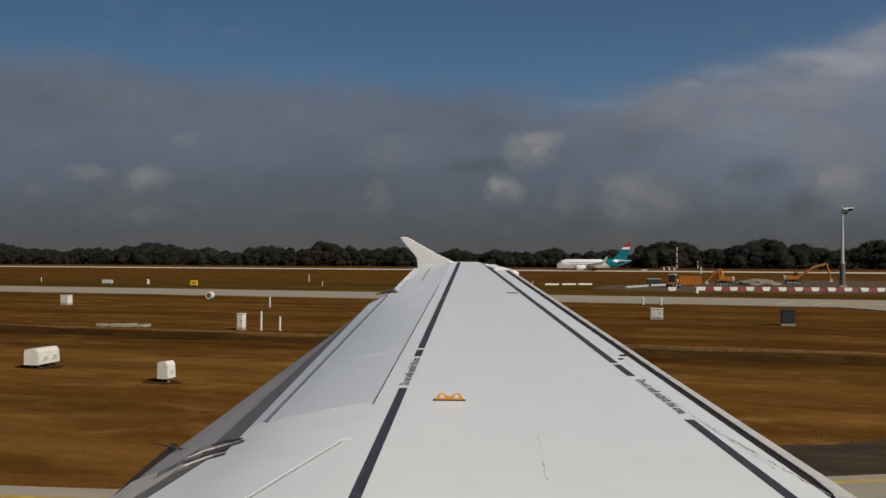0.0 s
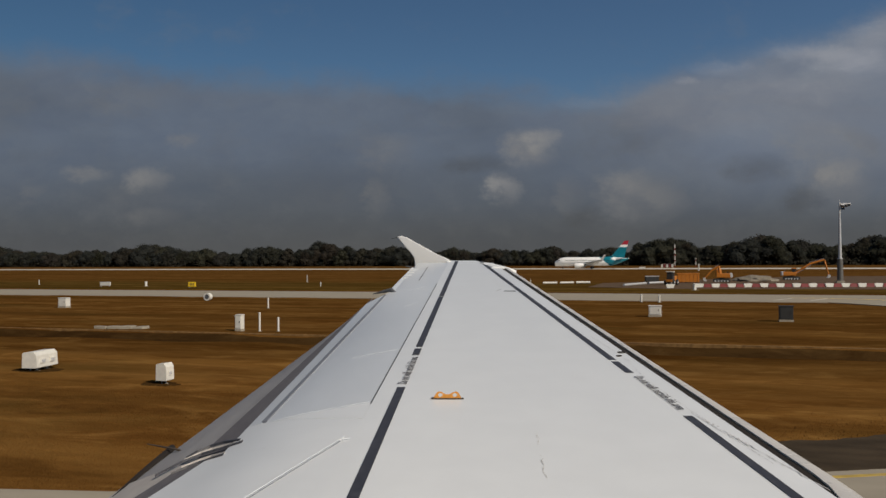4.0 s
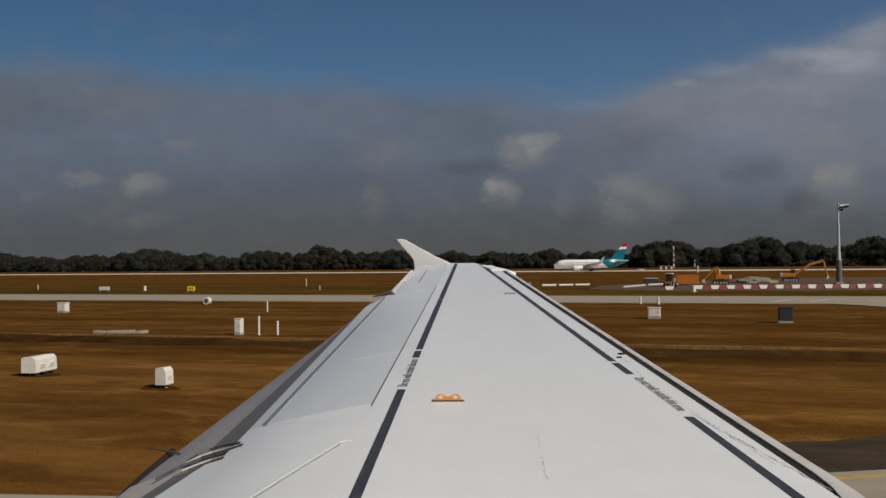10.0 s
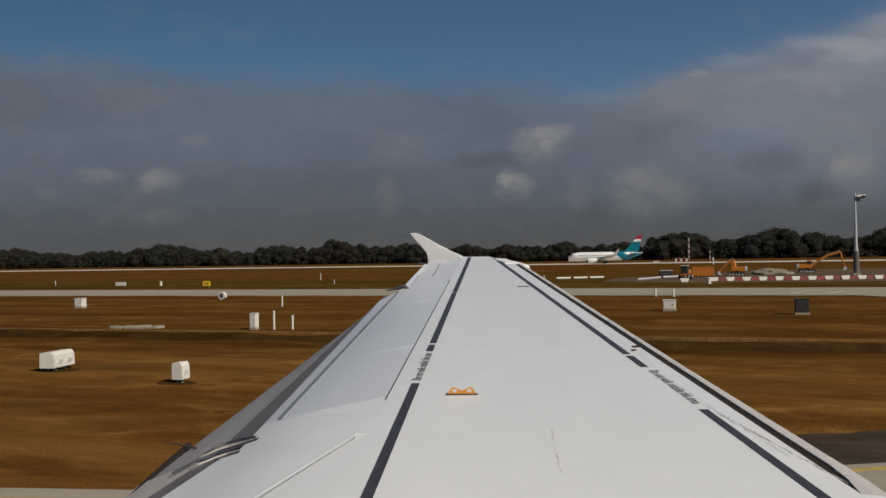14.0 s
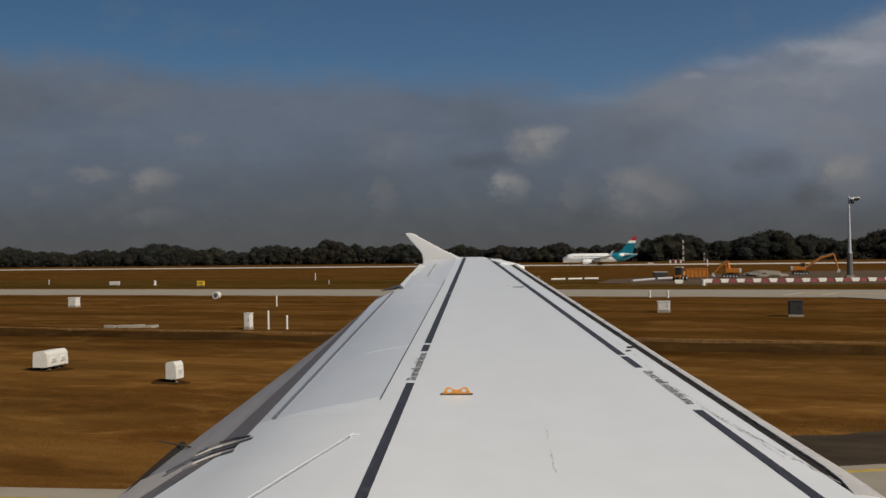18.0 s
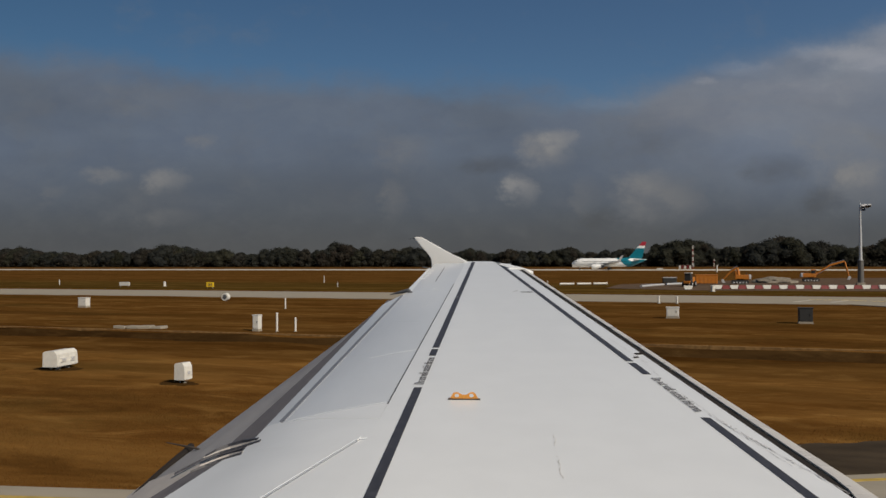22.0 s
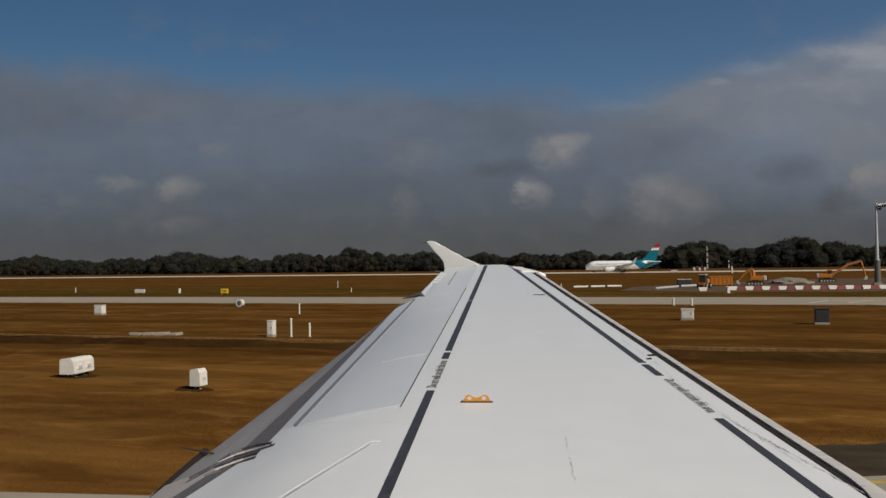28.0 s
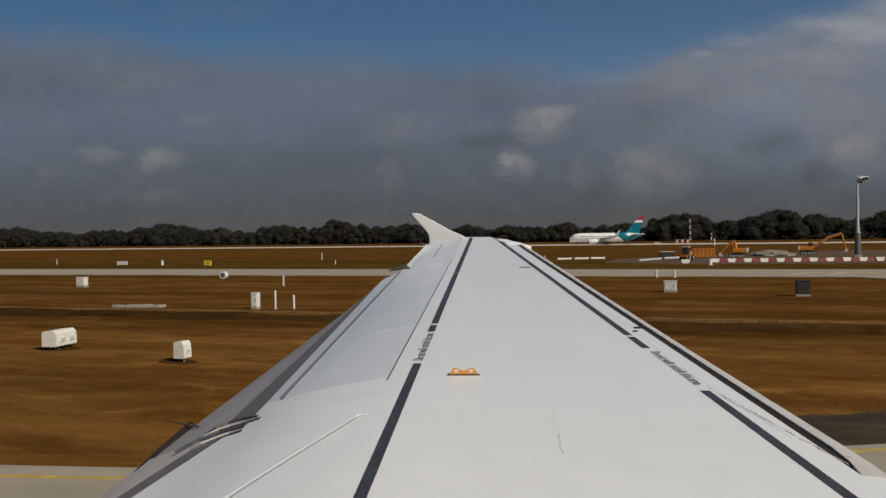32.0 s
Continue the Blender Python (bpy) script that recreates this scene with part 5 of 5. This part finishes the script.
first = {}
for k in range(57):
    red = k % 2 == 0
    a = -1.634 + k * 1.144
    m = field(a, 130.4 + 0.2297 * (a + 0.49) + 0.08 * math.sin(k * 1.7), 0.03, 12.9 + 1.5 * math.sin(k * 2.3))
    if k == 0:
        red, m = False, field(-4.6, 127.2, 0.03, 9)
    if red in first:
        copy_thing(first[red], m)
    else:
        b = thing("barrier_block", m, "red plastic road barrier block in a row" if red else "white plastic road barrier block in a row", "barrier", "red and white barrier row")
        part("body", barrier_block(red), PLASTIC_RED if red else PLASTIC_WHITE, b)
        for x in (-0.28, 0.0, 0.28):
            part("lifting_slot", box(0.13, 0.30, 0.09, (x, 0, 0.27), 0.01), DARK if red else GRIME, b)
        first[red] = b


def excavator(a, n, turn, boom, label):
    """Tracked digger: tracks, house, cab, two-piece boom and a bucket; boom gives the joints in x and z."""
    s = thing("excavator", field(a, n, 0.03, turn) @ Matrix.Scale(0.75, 4), label, "excavator")
    for side in (-1, 1):
        outline = [(-1.7, 0.0), (1.7, 0.0), (2.0, 0.3), (2.0, 0.55), (1.7, 0.85), (-1.7, 0.85), (-2.0, 0.55), (-2.0, 0.3)]
        bm = prism(outline, 0.5)
        bmesh.ops.translate(bm, vec=(0, side * 1.05, 0), verts=bm.verts[:])
        track = part("track", bm, DARK, s, "dark crawler track")
        for k in range(5):
            part("roller", tube([(-1.4 + 0.7 * k, side * 1.31, 0.3), (-1.4 + 0.7 * k, side * 1.34, 0.3)], 0.2, 12), GRIME, track)
    part("turntable", tube([(0, 0, 0.8), (0, 0, 1.1)], 0.7, 16), DARK, s)
    part("house", box(3.2, 2.4, 1.0, (-0.5, 0, 1.6), 0.12), DIGGER, s, "orange engine house")
    part("counterweight", box(0.7, 2.4, 1.1, (-2.15, 0, 1.62), 0.2), GRIME, s)
    cab = part("cab", box(1.3, 0.95, 1.5, (0.55, -0.7, 2.35), 0.12, taper=0.88), DIGGER, s)
    part("cab_window", box(1.0, 0.04, 0.85, (0.55, -1.17, 2.5), 0.03), WINDOW, cab)
    part("windscreen", box(0.04, 0.75, 0.95, (1.2, -0.7, 2.5), 0.03), WINDOW, cab)
    part("exhaust", tube([(-1.4, 0.5, 2.1), (-1.4, 0.5, 2.7)], 0.07, 8), DARK, s)
    for name, (p, q), w0, w1 in (("boom", (boom[0], boom[1]), 0.30, 0.26), ("boom", (boom[1], boom[2]), 0.27, 0.20), ("stick", (boom[2], boom[3]), 0.22, 0.15)):
        part(name, tube([(p[0], 0.35, p[1]), ((p[0] + q[0]) / 2, 0.35, (p[1] + q[1]) / 2), (q[0], 0.35, q[1])], [w0, (w0 + w1) / 2 + 0.03, w1], 8), DIGGER, s, "orange boom")
    part("ram", tube([(boom[0][0] + 0.2, 0.0, boom[0][1] + 0.1), (boom[1][0] + 0.3, 0.0, boom[1][1] - 0.2)], 0.08, 8), METAL, s)
    part("ram", tube([(boom[1][0], 0.35, boom[1][1] + 0.45), (boom[2][0], 0.35, boom[2][1] + 0.4)], 0.08, 8), METAL, s)
    bx, bz = boom[3]
    part("bucket", prism([(bx - 0.15, bz + 0.1), (bx + 0.35, bz + 0.05), (bx + 0.45, bz - 0.45), (bx + 0.05, bz - 0.8), (bx - 0.5, bz - 0.75), (bx - 0.25, bz - 0.4)], 1.0), GRIME, s).location.y = 0.35


excavator(16.5, 176.0, 0.0, ((1.2, 1.7), (4.5, 4.1), (8.0, 5.2), (9.0, 1.3)), "orange tracked excavator with its arm bent down to the soil")
excavator(3.2, 158.5, 180.0, ((0.3, 2.0), (0.6, 3.8), (2.3, 2.7), (3.8, 1.0)), "orange excavator with its boom lowered at the works site")

bin_thing = thing("skip_container", field(-2.5, 154.0, 0.03, 3) @ Matrix.Diagonal((0.72, 0.80, 0.92, 1)), "orange open steel skip container", "container")
part("body", box(5.2, 2.2, 1.6, (0, 0, 0.95), 0.05, taper=1.0), DIGGER, bin_thing)
for k in range(6):
    part("rib", box(0.12, 0.08, 1.5, (-2.3 + k * 0.92, -1.13, 0.93), 0.01), DIGGER, bin_thing)
part("rim", box(5.35, 2.35, 0.14, (0, 0, 1.78), 0.03), DIGGER, bin_thing)
for x in (-1.8, 1.8):
    part("skid", box(0.2, 2.0, 0.2, (x, 0, 0.1), 0.02), DARK, bin_thing)


def roller(a, n, turn, label, category="roller"):
    s = thing("site_vehicle", field(a, n, 0.03, turn) @ Matrix.Scale(0.82, 4), label, category)
    for x in (-1.1, 1.1):
        for y in (-0.8, 0.8):
            w = part("wheel", tube([(x, y - 0.18, 0.55), (x, y + 0.18, 0.55)], 0.55, 18), DARK, s, "black wheel")
            part("rim", tube([(x, y - 0.2, 0.55), (x, y + 0.2, 0.55)], 0.24, 12), GRIME, w)
    part("chassis", box(3.6, 1.3, 0.5, (0, 0, 0.85), 0.08), DIGGER, s)
    part("hood", box(1.5, 1.2, 0.8, (1.0, 0, 1.4), 0.12), DIGGER, s)
    cab = part("cab", box(1.3, 1.3, 1.5, (-0.5, 0, 1.85), 0.08, taper=0.9), DARK, s)
    part("cab_window", box(0.95, 0.04, 0.8, (-0.5, -0.64, 2.0), 0.02), WINDOW, cab)
    part("roof", box(1.4, 1.4, 0.12, (-0.5, 0, 2.65), 0.04), PLASTIC_WHITE, s)


roller(-4.9, 141.0, 75, "dark and orange site loader beside the skip", "loader")
roller(36.0, 176.0, 0, "orange site roller on bare soil", "roller")
roller(41.5, 175.0, 90, "orange site loader on bare soil", "loader")

bm = bmesh.new()
bmesh.ops.create_icosphere(bm, subdivisions=4, radius=1.0)
for v in bm.verts:
    k = 1 + 0.22 * noise.noise(v.co * 2.3) + 0.08 * noise.noise(v.co * 7)
    v.co = Vector((v.co.x * 3.9 * k, v.co.y * 2.2 * k, max(-0.05, v.co.z) * 1.05 * k))
heap = linked("soil_mound", bm, GRAVEL, smooth=True)
heap.matrix_world = field(9.4, 166.0, 0.03)
tagged(heap, "pale heap of gravel on the works site", "heap")

# white pipe lengths in the grass, and grey ones at the edge of the soil
for a, n, turn, long, paint, label in ((-25.5, 144.6, 24, 2.5, PLASTIC_WHITE, "long white pipe length laid on the grass"), (-22.8, 146.3, 24, 2.5, PLASTIC_WHITE, "long white pipe length laid on the grass"),
                                       (-20.2, 148.0, 24, 2.5, PLASTIC_WHITE, "long white pipe length laid on the grass"), (-10.6, 139.5, 74, 10.0, POLE, "long grey pipe length at the edge of the soil"),
                                       (-7.0, 149.5, 60, 7.5, POLE, "long grey pipe length at the edge of the soil")):
    p = thing("pipe_length", field(a, n, 0.02, turn), label, "pipe", "pipe lengths in a row")
    part("barrel", tube([(-long / 2, 0, 0.19), (long / 2 - 0.17, 0, 0.19)], 0.19, 14), paint, p)
    part("socket", tube([(long / 2 - 0.17, 0, 0.19), (long / 2, 0, 0.19)], 0.225, 14), paint, p)

# small crates and a dark trailer near the pipes
crate = thing("crate", field(-9.0, 158.5, 0.03, 10), "dark flat crate at the edge of the soil", "crate")
part("body", box(2.4, 1.4, 0.9, (0, 0, 0.55), 0.05), DARK, crate)
part("lid", box(2.5, 1.5, 0.1, (0, 0, 1.05), 0.02), GRIME, crate)
for x in (-0.9, 0.9):
    part("bearer", box(0.15, 1.3, 0.14, (x, 0, 0.06), 0.01), SOIL, crate)


# ---------------------------------------------------------------- floodlight mast
def flood_mast(a, n, height):
    s = thing("floodlight_mast", field(a, n, 0.03), "tall grey steel floodlight mast with a lamp head", "mast")
    part("footing", box(1.3, 1.3, 0.4, (0, 0, 0.18), 0.04), CONCRETE, s)
    part("lower_shaft", tube([(0, 0, 0.3), (0, 0, height * 0.30)], [0.50, 0.44], 12), POLE_DARK, s, "broad dark grey lower shaft")
    part("shaft", tube([(0, 0, height * 0.30), (0, 0, height)], [0.29, 0.12], 12), POLE, s, "tapering pale grey shaft")
    part("collar", tube([(0, 0, height * 0.29), (0, 0, height * 0.31)], 0.44, 12), POLE, s)
    head = part("head_frame", join(tube([(-0.1, 0, height - 0.15), (1.5, 0, height - 0.25)], 0.07, 8), tube([(0.2, -0.6, height - 0.2), (0.2, 0.6, height - 0.2)], 0.06, 8),
                                   tube([(0, 0, height - 1.1), (0.9, 0, height - 0.3)], 0.045, 8)), POLE, s)
    for x, y, z, t in ((0.75, -0.35, 0.42, 38), (1.35, -0.30, 0.40, 32), (1.05, 0.35, 0.50, -25), (0.35, -0.65, 0.55, 42), (0.55, 0.40, 0.95, -10)):
        lamp = part("floodlight", box(0.56, 0.40, 0.46, (x, y, height - z), 0.05, (t, 0, 12)), GRIME, head, "dark floodlight")
        part("glass", box(0.46, 0.03, 0.34, (x, y - 0.22, height - z - 0.08), 0.01, (t, 0, 12)), WINDOW, lamp)
    part("rod", tube([(0, 0, height), (0, 0, height + 0.45)], 0.03, 6), POLE, s)
    for z in range(1, 9):
        part("rung", box(0.4, 0.10, 0.03, (0, -0.40 + 0.018 * z, z * 0.42)), POLE, s)


flood_mast(22.2, 154.7, 13.65)


# ---------------------------------------------------------------- loose grass
def build_blades(name, count, n0, n1, tall, wide, seed, power):
    """Dry upright blades, too many to count; they take the ground's own colours."""
    rng = np.random.default_rng(seed)
    n = n0 + (n1 - n0) * rng.random(count) ** power
    a = -n * 1.16 - 1 + rng.random(count) * (n * 1.62 + 2)
    keep = n > np.interp(a, [p[0] for p in APRON_EDGE], [p[1] for p in APRON_EDGE]) + np.clip(0.22 * (a + 6.5), 0.1, 2.2)
    keep &= rng.random(count) < (27.5 - n) / 7.0
    n, a = n[keep], a[keep]
    count = len(n)
    size = n / 30.0
    clump = np.sin(a * 0.9 + 3 * np.sin(n * 0.7)) + np.sin(n * 1.7 + a * 0.13)
    height = tall * (0.55 + 0.9 * rng.random(count)) * (1.0 + 0.1 * clump) * np.minimum(1.0, 24.0 / n)
    turn, lean = rng.random(count) * math.tau, rng.normal(0, 0.4, (count, 2))
    half = wide * size * (0.5 + rng.random(count)) / 2
    dx, dy = np.cos(turn) * half, np.sin(turn) * half
    verts = np.empty((count, 4, 3))
    verts[:, 0] = np.stack([a - dx, n - dy, np.full(count, -0.04)], 1)
    verts[:, 1] = np.stack([a + dx, n + dy, np.full(count, -0.04)], 1)
    tip = np.stack([a + lean[:, 0] * height, n + lean[:, 1] * height, height], 1)
    verts[:, 2] = tip + np.stack([dx, dy, np.zeros(count)], 1) * 0.35
    verts[:, 3] = tip - np.stack([dx, dy, np.zeros(count)], 1) * 0.35
    mesh = bpy.data.meshes.new(name)
    mesh.vertices.add(count * 4)
    mesh.vertices.foreach_set("co", verts.reshape(-1))
    mesh.loops.add(count * 4)
    mesh.loops.foreach_set("vertex_index", np.arange(count * 4, dtype=np.int32))
    mesh.polygons.add(count)
    mesh.polygons.foreach_set("loop_start", np.arange(0, count * 4, 4, dtype=np.int32))
    mesh.update()
    mesh.validate()
    mesh.materials.append(BLADE)
    ob = new(name, mesh)
    ob.matrix_world = FIELD
    tagged(ob, "short dry straw-coloured grass", "grass", kind="stuff")


BLADE = grass_surface("dry_blades", (0.222, 0.107, 0.027), (0.140, 0.061, 0.0145), (0.105, 0.062, 0.016), bump=False)
build_blades("grass_blades", 260000, 12.4, 27.5, 0.021, 0.024, 12, 1.0)
